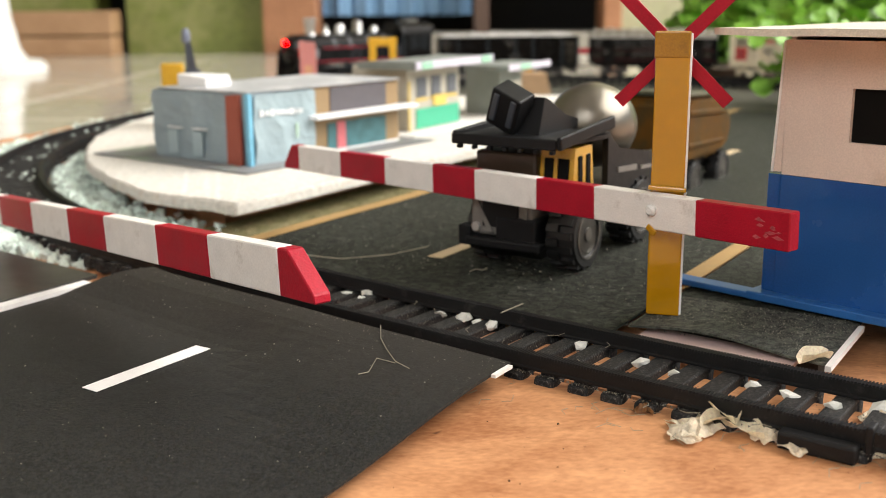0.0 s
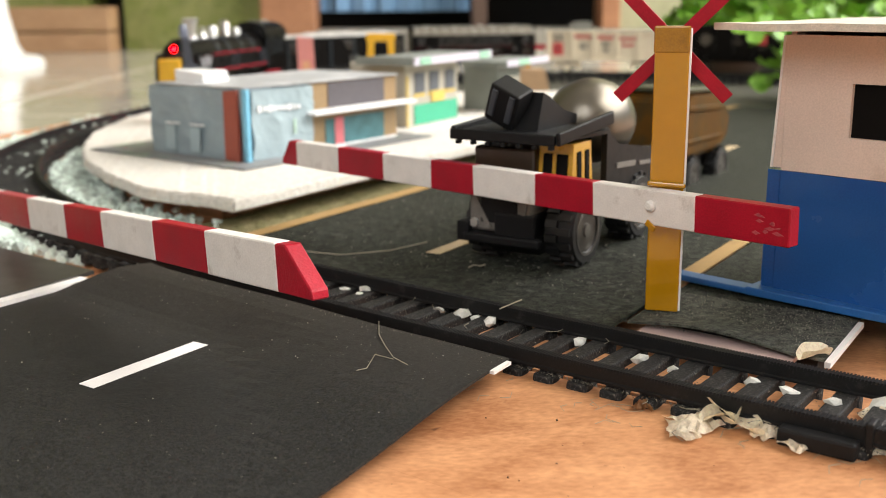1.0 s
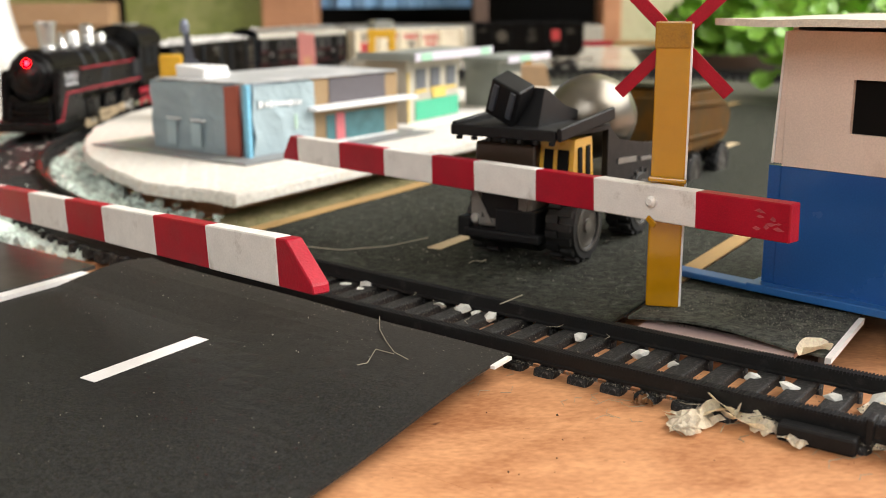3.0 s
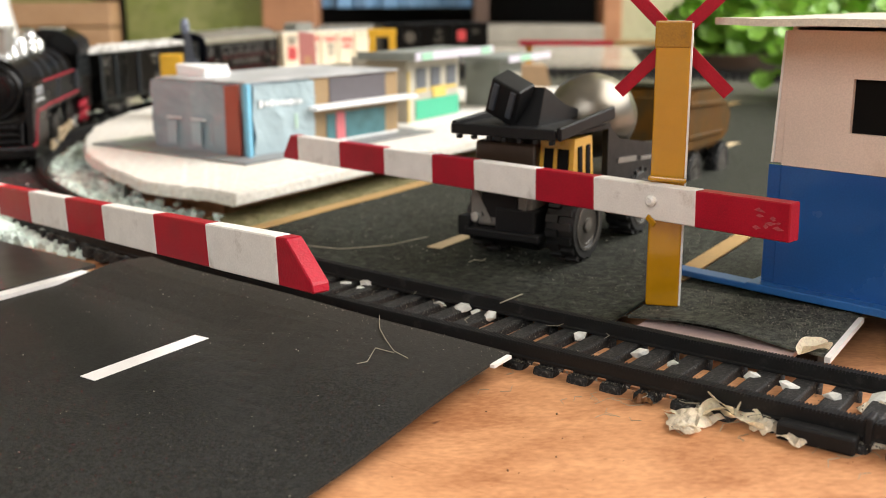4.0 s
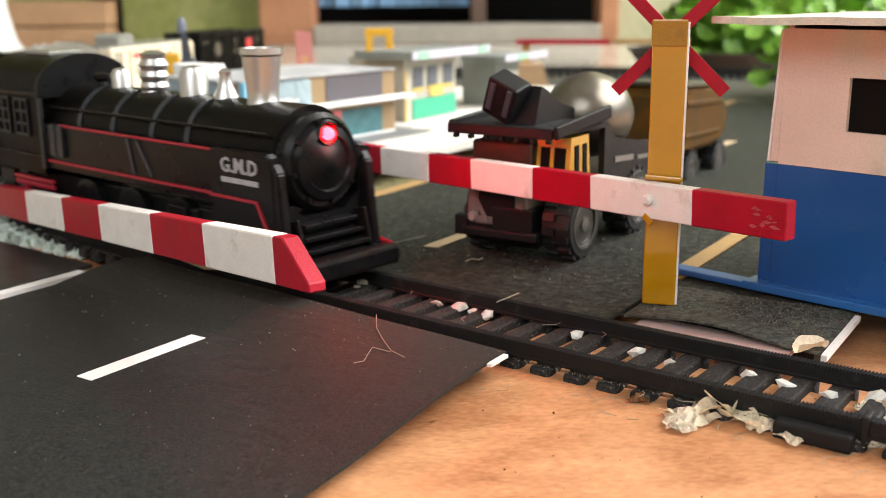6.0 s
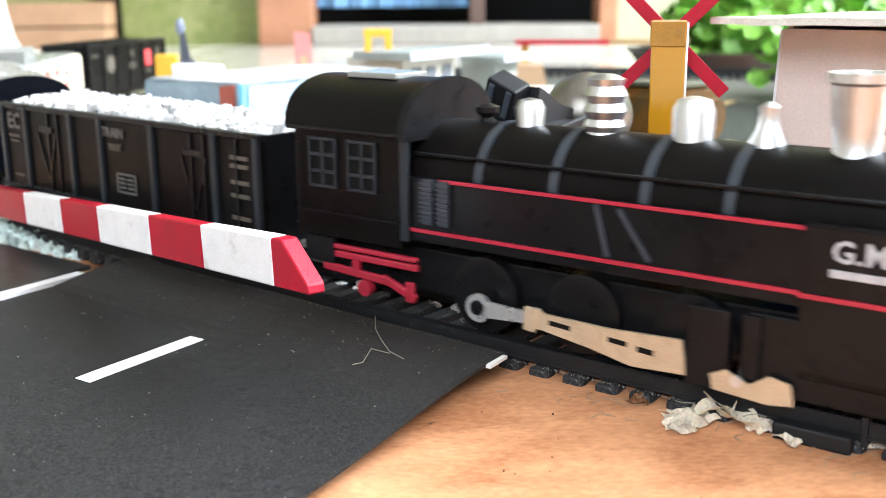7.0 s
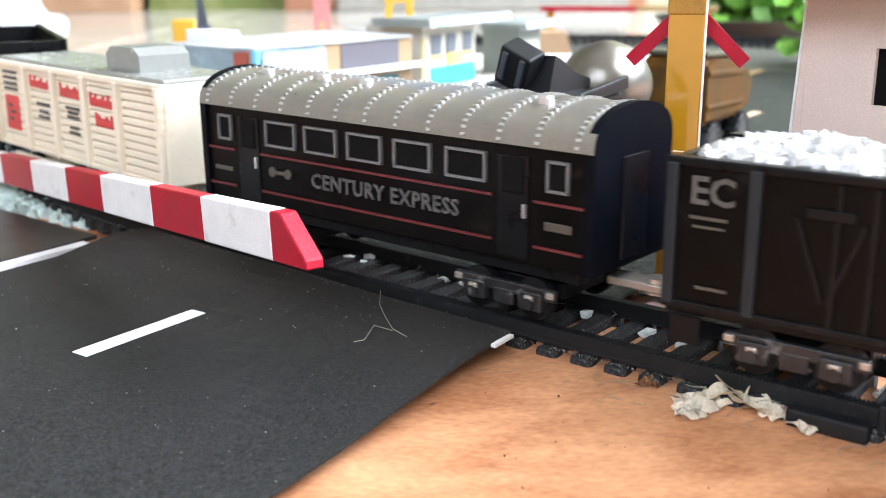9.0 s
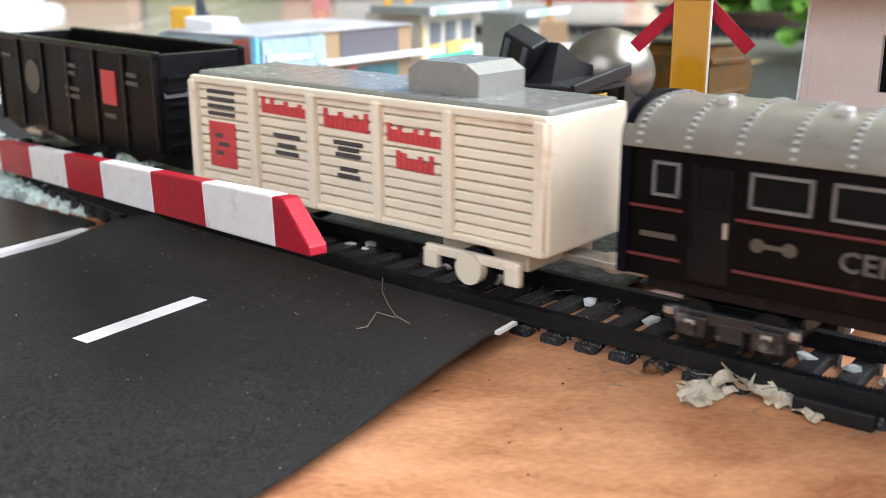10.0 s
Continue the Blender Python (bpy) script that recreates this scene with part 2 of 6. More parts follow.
# ---- geometry helpers (millimetres in, metres out) ----
class Shape:
    def __init__(self):
        self.bm = bmesh.new()

    def box(self, cx, cy, cz, sx, sy, sz, rot=(0, 0, 0), bevel=0.0, taper=1.0):
        bm = self.bm
        g = bmesh.ops.create_cube(bm, size=1.0)["verts"]
        for v in g:
            k = taper if v.co.z > 0 else 1.0
            v.co = Vector((v.co.x * sx * k, v.co.y * sy * k, v.co.z * sz))
        if bevel:
            es = list({e for v in g for e in v.link_edges})
            r = bmesh.ops.bevel(bm, geom=es, offset=bevel, segments=2, affect="EDGES", profile=0.5)
            g = list({v for f in r["faces"] for v in f.verts} | {v for v in g if v.is_valid})
        m = Matrix.Translation((cx, cy, cz)) @ Euler([radians(a) for a in rot]).to_matrix().to_4x4()
        bmesh.ops.transform(bm, matrix=m, verts=g)
        return self

    def cyl(self, p0, p1, r0, r1=None, seg=20):
        p0, p1 = Vector(p0), Vector(p1)
        d = p1 - p0
        m = Matrix.Translation((p0 + p1) / 2) @ d.to_track_quat("Z", "Y").to_matrix().to_4x4()
        bmesh.ops.create_cone(self.bm, cap_ends=True, segments=seg, radius1=r0, radius2=r0 if r1 is None else r1, depth=d.length, matrix=m)
        return self

    def lathe(self, profile, at=(0, 0, 0), rot=(0, 0, 0), seg=28):
        """profile: (radius, height) pairs from bottom to top."""
        bm, rings = self.bm, []
        m = Matrix.Translation(at) @ Euler([radians(a) for a in rot]).to_matrix().to_4x4()
        for r, z in profile:
            rings.append([bm.verts.new(m @ Vector((max(r, 1e-4) * math.cos(2 * math.pi * i / seg), max(r, 1e-4) * math.sin(2 * math.pi * i / seg), z))) for i in range(seg)])
        for a, b in zip(rings, rings[1:]):
            for i in range(seg):
                bm.faces.new((a[i], a[(i + 1) % seg], b[(i + 1) % seg], b[i]))
        bm.faces.new(rings[0][::-1])
        bm.faces.new(rings[-1])
        return self

    def prism(self, pts, lo, hi, axis="z"):
        """Extrude an outline: axis z: (x, y) points; axis x: (y, z); axis y: (x, z)."""
        bm = self.bm

        def v3(p, h):
            return Vector((p[0], p[1], h)) if axis == "z" else Vector((h, p[0], p[1])) if axis == "x" else Vector((p[0], h, p[1]))
        a = [bm.verts.new(v3(p, lo)) for p in pts]
        b = [bm.verts.new(v3(p, hi)) for p in pts]
        fs = [bm.faces.new(a), bm.faces.new(b)]
        n = len(pts)
        for i in range(n):
            fs.append(bm.faces.new((a[i], a[(i + 1) % n], b[(i + 1) % n], b[i])))
        bmesh.ops.recalc_face_normals(bm, faces=fs)
        return self

    def sweep(self, path, profile):
        """Sweep a closed (side, up) profile along a list of (point, side vector)."""
        bm, rings = self.bm, []
        for p, side in path:
            rings.append([bm.verts.new(Vector(p) + Vector(side) * a + Vector((0, 0, b))) for a, b in profile])
        n = len(profile)
        for r, q in zip(rings, rings[1:]):
            for i in range(n):
                bm.faces.new((r[i], r[(i + 1) % n], q[(i + 1) % n], q[i]))
        bm.faces.new(rings[0][::-1])
        bm.faces.new(rings[-1])
        bmesh.ops.recalc_face_normals(bm, faces=bm.faces)
        return self

    def move(self, m):
        bmesh.ops.transform(self.bm, matrix=m, verts=self.bm.verts)
        return self

    def rough(self, amount, scale=0.15, seed=0.0):
        for v in self.bm.verts:
            v.co += noise.noise_vector(v.co * scale + Vector((seed, seed * 2, 0))) * amount
        return self

    def crease(self, amount, scale, seed=0.0):
        """Sharp folds, as in crumpled paper."""
        for v in self.bm.verts:
            p = v.co * scale + Vector((seed, seed * 1.7, seed * 0.6))
            v.co += Vector((abs(noise.noise(p)) - 0.2, abs(noise.noise(p + Vector((7, 3, 1)))) - 0.2, 0.3 * noise.noise(p + Vector((1, 9, 4))))) * amount
        return self


def part(name, shape, material, parent=None, label="", smooth=False):
    bm = shape.bm
    bmesh.ops.transform(bm, matrix=Matrix.Scale(0.001, 4), verts=bm.verts)
    me = bpy.data.meshes.new(name)
    bm.to_mesh(me)
    bm.free()
    me.materials.append(material)
    if smooth:
        me.shade_smooth()
        me.set_sharp_from_angle(angle=radians(38))
    ob = new(name, me)
    if parent:
        ob.parent = parent
    return tagged(ob, label) if label else ob


def thing(name, label, category, group="", kind="", at=None):
    ob = new(name)
    ob.empty_display_size = 0.01
    if at is not None:
        ob.matrix_basis = at
    return tagged(ob, label, category, group, kind)


def mm(x, y, z=0.0, rz=0.0):
    return pose(x / 1000, y / 1000, z / 1000, 0, 0, rz)


def text_shape(words, size, depth=0.15, spacing=1.0):
    """Built-in font as a mesh: letters lie in x-z, facing -y, centred on the origin."""
    cu = bpy.data.curves.new("words", "FONT")
    cu.body, cu.size, cu.extrude, cu.align_x, cu.align_y = words, size, depth, "CENTER", "CENTER"
    cu.space_character, cu.offset, cu.resolution_u = spacing, size * 0.02, 2
    tmp = new("words", cu)
    dg = bpy.context.evaluated_depsgraph_get()
    me = bpy.data.meshes.new_from_object(tmp.evaluated_get(dg))
    bpy.data.objects.remove(tmp)
    bpy.data.curves.remove(cu)
    s = Shape()
    s.bm.from_mesh(me)
    bpy.data.meshes.remove(me)
    return s.move(pose(0, 0, 0, 90, 0, 0))


# ---- the plan: road axes and the line of the track ----
ROAD = radians(57)
U, V = Vector((math.cos(ROAD), math.sin(ROAD))), Vector((math.sin(ROAD), -math.cos(ROAD)))
CURVE_C, CURVE_R, PHI, CURVE_K = Vector((121.7, 507.9)), 307.9, radians(-41.56), 0.0004815
TT, NN = Vector((math.cos(PHI), math.sin(PHI))), Vector((math.sin(PHI), -math.cos(PHI)))


def uv(u, v):
    """Millimetres along and across the road."""
    p = U * u + V * v
    return p.x, p.y


# bend of the loop behind the crossing, as a share of the near curve's: (mm along the track, share)
BENDS = ((0, 1.0), (-110, 0.98), (-220, 1.10), (-330, 0.60), (-410, -0.10), (-490, 0.76), (-570, 1.58), (-650, 1.60), (-740, 1.10), (-840, 0.86), (-1400, 0.88))


def bend(s):
    for (s0, k0), (s1, k1) in zip(BENDS, BENDS[1:]):
        if s >= s1:
            return (k0 + (k1 - k0) * (s0 - s) / (s0 - s1)) / CURVE_R
    return BENDS[-1][1] / CURVE_R


def loop_line(step=2.0, count=700):
    """Points and headings going back along the loop, every two millimetres."""
    p, h, out = CURVE_C + NN * CURVE_R, PHI, []
    for i in range(count + 1):
        out.append((p.copy(), h))
        k = bend(-(i + 0.5) * step)
        m = h - k * step / 2
        p = p - Vector((math.cos(m), math.sin(m))) * step
        h -= k * step
    return out


LOOP = loop_line()


def track(s, off=0.0):
    """The track's middle at s mm along it; off: mm to its outer side."""
    if s <= 0:
        f = min(-s / 2.0, len(LOOP) - 1.001)
        i = int(f)
        (p, h), (q, g) = LOOP[i], LOOP[i + 1]
        k = f - i
        a = h + (g - h) * k
        return p + (q - p) * k + Vector((math.sin(a), -math.cos(a))) * off
    r2 = 1 / CURVE_K
    a = s * CURVE_K
    return CURVE_C + NN * (CURVE_R - r2) + (NN * math.cos(a) + TT * math.sin(a)) * (r2 + off)


def heading(s):
    d = track(s + 1) - track(s - 1)
    return math.atan2(d.y, d.x)


# ---- the room ----
FLOOR_Z = -18.0


def room():
    base = tagged(part("floor", Shape().box(0, 200, FLOOR_Z - 12, 5200, 4600, 16), WALL), "grout bed under cream glossy floor tiles", "floor", kind="structure")
    tile = Shape().box(0, 0, 0, 397, 397, 6, bevel=1.2)
    first = part("tile", tile, TILE, base)
    first.location = (-0.98, 0.62, (FLOOR_Z - 3) / 1000)
    for i in range(-3, 7):
        for j in range(-6, 6):
            if i or j:
                o = first.copy()
                scene.collection.objects.link(o)
                o.location = (-0.98 + 0.4 * i, 0.62 + 0.4 * j, (FLOOR_Z - 3) / 1000)
    tagged(part("ceiling", Shape().box(0, 200, 2650, 5200, 4600, 40), CEILING), "plain white ceiling", "ceiling", kind="structure")
    tagged(part("wall_west", Shape().box(-2400, 200, 1300, 80, 4600, 2660), WALL), "pale painted wall", "wall", kind="structure")
    # unseen wall; its opening is made up to go with the fill lamp
    front = Shape().box(-2000, -2000, 1300, 900, 80, 2660).box(1400, -2000, 1300, 2400, 80, 2660).box(-600, -2000, 390, 1900, 80, 840).box(-600, -2000, 2300, 1900, 80, 680)
    tagged(part("wall_south", front, WALL), "unseen pale wall, opening added for the fill lamp", "wall", kind="structure")
    # the open veranda side: piers and a lintel
    east = Shape().box(1750, -1350, 1300, 80, 1300, 2660).box(1750, 2250, 1300, 80, 400, 2660).box(1750, 700, 2350, 80, 2700, 560)
    tagged(part("wall_east", east, WALL), "pale wall with a wide veranda opening", "wall", kind="structure")


def back_wall():
    """Wall behind the layout: green panelled base, timber posts and dark openings."""
    y = 1880
    green = mat("worn_green_paint", (0.17, 0.20, 0.045), 0.6, spread=0.25, scale=9, fine=120, second=(0.30, 0.29, 0.12), amount=0.5)
    cream = mat("green_cream_plaster", (0.33, 0.34, 0.20), 0.8, spread=0.15, scale=7, fine=90, second=(0.42, 0.38, 0.27), amount=0.4)
    timber = wood_mat("orange_timber", (0.24, 0.10, 0.045), (0.42, 0.20, 0.10), 90, scale=14)
    sill = mat("grey_threshold", (0.27, 0.25, 0.21), 0.6, spread=0.12, scale=12, fine=100)
    # near-black colour stands in for the shade of the unlit room beyond
    dark = mat("unlit_room_shade", (0.018, 0.016, 0.015), 0.8, spread=0.2)
    cloth = mat("light_blue_cloth", (0.20, 0.36, 0.55), 0.85, spread=0.15, scale=40, fine=600, bump=0.3)
    tagged(part("wall_north", Shape().box(-1500, y + 60, 1300, 1760, 120, 2660).box(-430, y + 60, 1300, 250, 120, 2660), green), "worn green painted wall", "wall", kind="structure")
    tagged(part("wall_north_east", Shape().box(1080, y + 60, 1300, 1540, 120, 2660), cream), "stained green and cream plaster wall", "wall", kind="structure")
    tagged(part("wall_north_lintel", Shape().box(0, y + 60, 2400, 610, 120, 460), green), "green painted wall over the doorway", "wall", kind="structure")
    tagged(part("wall_far_room", Shape().box(0, y + 900, 1300, 1500, 60, 2660).box(-720, y + 500, 1300, 60, 780, 2660).box(720, y + 500, 1300, 60, 780, 2660), dark), "wall of the room beyond, its gloom painted near-black", "wall", kind="structure")
    d = thing("doorway", "wide doorway with orange timber posts and grey threshold", "doorway", kind="structure", at=mm(0, y, FLOOR_Z))
    part("post", Shape().box(-262, -6, 1050, 92, 90, 2100, bevel=3), timber, d)
    part("post", Shape().box(292, -6, 1050, 32, 90, 2100, bevel=3), timber, d)
    part("mullion", Shape().box(68, 0, 1050, 26, 60, 2100, bevel=2), mat("dark_brown_timber", (0.08, 0.045, 0.03), 0.6), d)
    part("threshold", Shape().box(30, 10, 16, 492, 150, 32, bevel=4), sill, d)
    s = Shape()
    pts = [(-216 + i * 6.0, 60 + 7 * math.sin(i * 0.9) + 4 * math.sin(i * 2.3)) for i in range(46)]
    s.prism([*[(x, yy) for x, yy in pts], *[(x, yy + 3) for x, yy in pts[::-1]]], 62, 700)
    tagged(part("curtain", s.move(Matrix.Translation((0, y, FLOOR_Z))), cloth, smooth=True), "light blue cloth hanging in the doorway", "curtain")
    # low timber step by the green wall
    t2 = wood_mat("pale_timber", (0.30, 0.16, 0.08), (0.48, 0.30, 0.17), 0, scale=12)
    st = thing("wooden_bench", "low unpainted timber bench against the green wall", "bench", at=mm(-760, 1830, FLOOR_Z))
    part("plank", Shape().box(0, 0, 16, 400, 60, 32, bevel=2), t2, st)
    part("plank", Shape().box(-10, 4, 55, 420, 56, 40, bevel=2), t2, st)
    # white plastic pedestal foot
    w = mat("white_plastic", (0.74, 0.73, 0.70), 0.35, spread=0.04, scale=20, fine=200)
    tb = thing("pedestal_table", "white plastic table pedestal with a flared round foot", "table", at=mm(-600, 1420, FLOOR_Z))
    part("foot", Shape().lathe([(66, 0), (66, 8), (60, 14), (40, 17)], seg=36), w, tb, smooth=True)
    part("stem", Shape().lathe([(42, 16), (34, 30), (26, 70), (22, 140), (20, 640)], seg=32), w, tb, smooth=True)
    part("tabletop", Shape().lathe([(200, 640), (205, 650), (200, 662)], seg=40), w, tb, smooth=True)


def board():
    b = thing("board", "orange-brown plywood baseboard of the layout", "board", kind="structure")
    a = radians(72)
    d, n = Vector((math.cos(a), math.sin(a))), Vector((math.sin(a), -math.cos(a)))
    o = Vector((-237, 559)) - d * 800
    pts = [o, o + n * 1150, o + n * 1150 + d * 1290, o + d * 1290]
    part("top", Shape().prism([(p.x, p.y) for p in pts], -4, 0), PLY, b)
    pts2 = [o + n + d, o + n * 1149 + d, o + n * 1149 + d * 1289, o + n + d * 1289]
    path = [((*track(s), 0.0), (*(track(s, 1) - track(s, 0)), 0.0)) for s in range(20, 431, 6)]
    part("bow", Shape().sweep(path, [(8.6, 0.005), *RISE, (52.0, 0.005)]), PLY, b, "plywood bowed up towards the rails", smooth=True)
    part("core", Shape().prism([(p.x, p.y) for p in pts2], FLOOR_Z, -4), PLY_EDGE, b)


RISE = ((8.6, 2.5), (13.0, 2.45), (17.0, 2.2), (22.0, 1.7), (28.0, 1.05), (35.0, 0.5), (43.0, 0.15), (52.0, 0.02))


def ply_height(x, y):
    """How high the bowed plywood stands outside the rails."""
    off, s = min(((track(s) - Vector((x, y))).length, s) for s in range(20, 340, 4))
    if off < RISE[0][0]:
        return RISE[0][1]
    for (a, h0), (b, h1) in zip(RISE, RISE[1:]):
        if off <= b:
            return h0 + (h1 - h0) * (off - a) / (b - a)
    return 0.0


def strip(u0, u1, v0, v1, height, thick, nu=40, nv=6, edge=None):
    """A sheet of card along the road; height(u, v) gives its top."""
    s = Shape()
    bm = s.bm
    top, bot = {}, {}
    for i in range(nu + 1):
        for j in range(nv + 1):
            v = v0 + (v1 - v0) * j / nv
            ua, ub = u0(v) if callable(u0) else u0, u1(v) if callable(u1) else u1
            u = ua + (ub - ua) * i / nu
            if edge:
                u, v = edge(u, v, i, j)
            x, y = uv(u, v)
            h = height(u, v)
            top[i, j] = bm.verts.new((x, y, h))
            bot[i, j] = bm.verts.new((x, y, h - thick))
    for i in range(nu):
        for j in range(nv):
            bm.faces.new((top[i, j], top[i, j + 1], top[i + 1, j + 1], top[i + 1, j]))
            bm.faces.new((bot[i, j], bot[i + 1, j], bot[i + 1, j + 1], bot[i, j + 1]))
    for i in range(nu):
        for j in (0, nv):
            bm.faces.new((top[i, j], top[i + 1, j], bot[i + 1, j], bot[i, j]))
    for j in range(nv):
        for i in (0, nu):
            bm.faces.new((top[i, j], top[i, j + 1], bot[i, j + 1], bot[i, j]))
    bmesh.ops.recalc_face_normals(bm, faces=bm.faces)
    return s


def ramp_near(u, v):
    """The near road climbs to the rail over its last centimetres."""
    span = 17 + 48 * min(1.0, max(0.0, (v + 145) / 55))
    k = min(1.0, max(0.0, (u - near_end(v) + 4 + span) / span))
    k = k * k * (3 - 2 * k)
    return 2.5 + 4.0 * k + 0.35 * noise.noise(Vector((u * 0.03, v * 0.03, 1.0)))


def near_end(v):
    """Where the near road meets the outer rail."""
    k = (v + 87) / -122
    return 157.5 + 15.0 * k


def roads():
    nr = thing("road", "black card road with a white dashed centre line, rising to the rails", "road", kind="structure")
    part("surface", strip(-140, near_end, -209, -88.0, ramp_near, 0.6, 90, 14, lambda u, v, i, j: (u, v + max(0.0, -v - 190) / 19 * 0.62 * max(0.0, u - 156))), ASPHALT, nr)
    part("edge", strip(-60, 161.5, -212.4, -209.1, lambda u, v: 3.6, 1.6, 50, 1), CARD_EDGE, nr, "white raw card edge")
    part("edge", strip(150.5, 156.6, -87.95, -87.0, lambda u, v: ramp_near(u, v) - 0.1, 0.6, 8, 1), CARD_EDGE, nr, "white raw card edge")
    for u0 in (30, 113.9):
        part("dash", strip(u0, u0 + 28.3, -153.0, -149.0, lambda u, v: ramp_near(u, v) + 0.18, 0.12, 10, 1), LINE_WHITE, nr, "white paper dash")
    lp = thing("card_pad", "dark glossy card pad under the barrier post", "pad", kind="structure")
    part("surface", strip(70, lambda v: 166.0 - (v + 213) * 0.08, -300, -212.6, lambda u, v: 4.0 + 0.2 * noise.noise(Vector((u * 0.05, v * 0.05, 4))), 1.0, 20, 6), mat("black_gloss_card", (0.030, 0.028, 0.026), 0.36, spread=0.3, scale=90, second=(0.06, 0.06, 0.055), amount=0.2), lp)
    fr = thing("road", "dusty black card road beyond the rails with ochre edge lines", "road", kind="structure")

    def far_start(v):
        k = (v + 87) / -122
        return 181.5 + 15.5 * k
    part("surface", strip(far_start, 640, -198, -80, lambda u, v: 6.4 + 0.4 * noise.noise(Vector((u * 0.02, v * 0.03, 2.0))) - 3.0 * min(1, max(0, (u - 300) / 200)), 0.6, 60, 8), ROAD_FAR, fr)
    for v0, v1 in ((-201.5, -196.5), (-83, -78.5)):
        part("line", strip(far_start(v0) + 6 if v0 < -100 else 221, 640, v0, v1, lambda u, v: 6.7 + 0.4 * noise.noise(Vector((u * 0.02, v * 0.03, 2.0))) - 3.0 * min(1, max(0, (u - 300) / 200)), 0.2, 50, 1), LINE_OCHRE, fr, "ochre edge line")
    for u0 in (216, 290, 364, 438):
        part("dash", strip(u0, u0 + 24, -145.2, -141.0, lambda u, v: 6.75 + 0.4 * noise.noise(Vector((u * 0.02, v * 0.03, 2.0))) - 3.0 * min(1, max(0, (u - 300) / 200)), 0.15, 8, 1), mat("yellowed_line", (0.55, 0.42, 0.26), 0.7), fr, "yellowed centre dash")
    plot = thing("pavement", "gritty dark grey card apron beside the road", "pavement", kind="structure")

    def lift(u, v):
        return 6.3 + 1.5 * math.exp(-((u - plot_start(v)) / 7.0) ** 2) * math.sin(math.pi * min(1.0, max(0.0, (v + 79) / 34)))  + 0.25 * noise.noise(Vector((u * 0.06, v * 0.06, 3)))

    def plot_start(v):
        return 187.2 + (v + 39) * -0.085
    part("surface", strip(plot_start, 216, -79, -39.2, lift, 0.5, 30, 24), GRAVEL_CARD, plot)
    part("backing", strip(lambda v: plot_start(v) - 2.6, lambda v: plot_start(v) + 5, -76, -45, lambda u, v: 5.1, 1.0, 4, 20), PINK_PAPER, plot, "pinkish underside paper")
    part("edge", strip(186, 214, -39.1, -38.0, lambda u, v: 6.3, 1.1, 6, 1), CARD_EDGE, plot, "white raw card edge")
    part("packing", strip(194, 214, -77, -42, lambda u, v: 4.0, 3.9, 2, 2), mat("dark_packing", (0.03, 0.025, 0.02), 0.9), plot)
    part("surface", strip(216.3, 430, -78.3, -39.2, lambda u, v: 6.2 - 3.0 * min(1, max(0, (u - 300) / 200)), 0.5, 20, 4), ROAD_FAR, plot)
    sheet = Shape()
    ring = [CURVE_C + Vector((math.cos(radians(a)), math.sin(radians(a)))) * r for r, a in ((165, 30), *[(350 + 75 * math.sin(radians((x - 30) * 1.35)), x) for x in range(30, 129, 4)], *[(165, x) for x in range(126, 30, -4)])]
    sheet.prism([(p.x, p.y) for p in ring], 0.05, 0.7)
    tagged(part("ground_sheet", sheet, mat("dark_olive_card", (0.055, 0.055, 0.038), 0.7, spread=0.3, scale=40)), "dark olive card under the far track", "card", kind="structure")


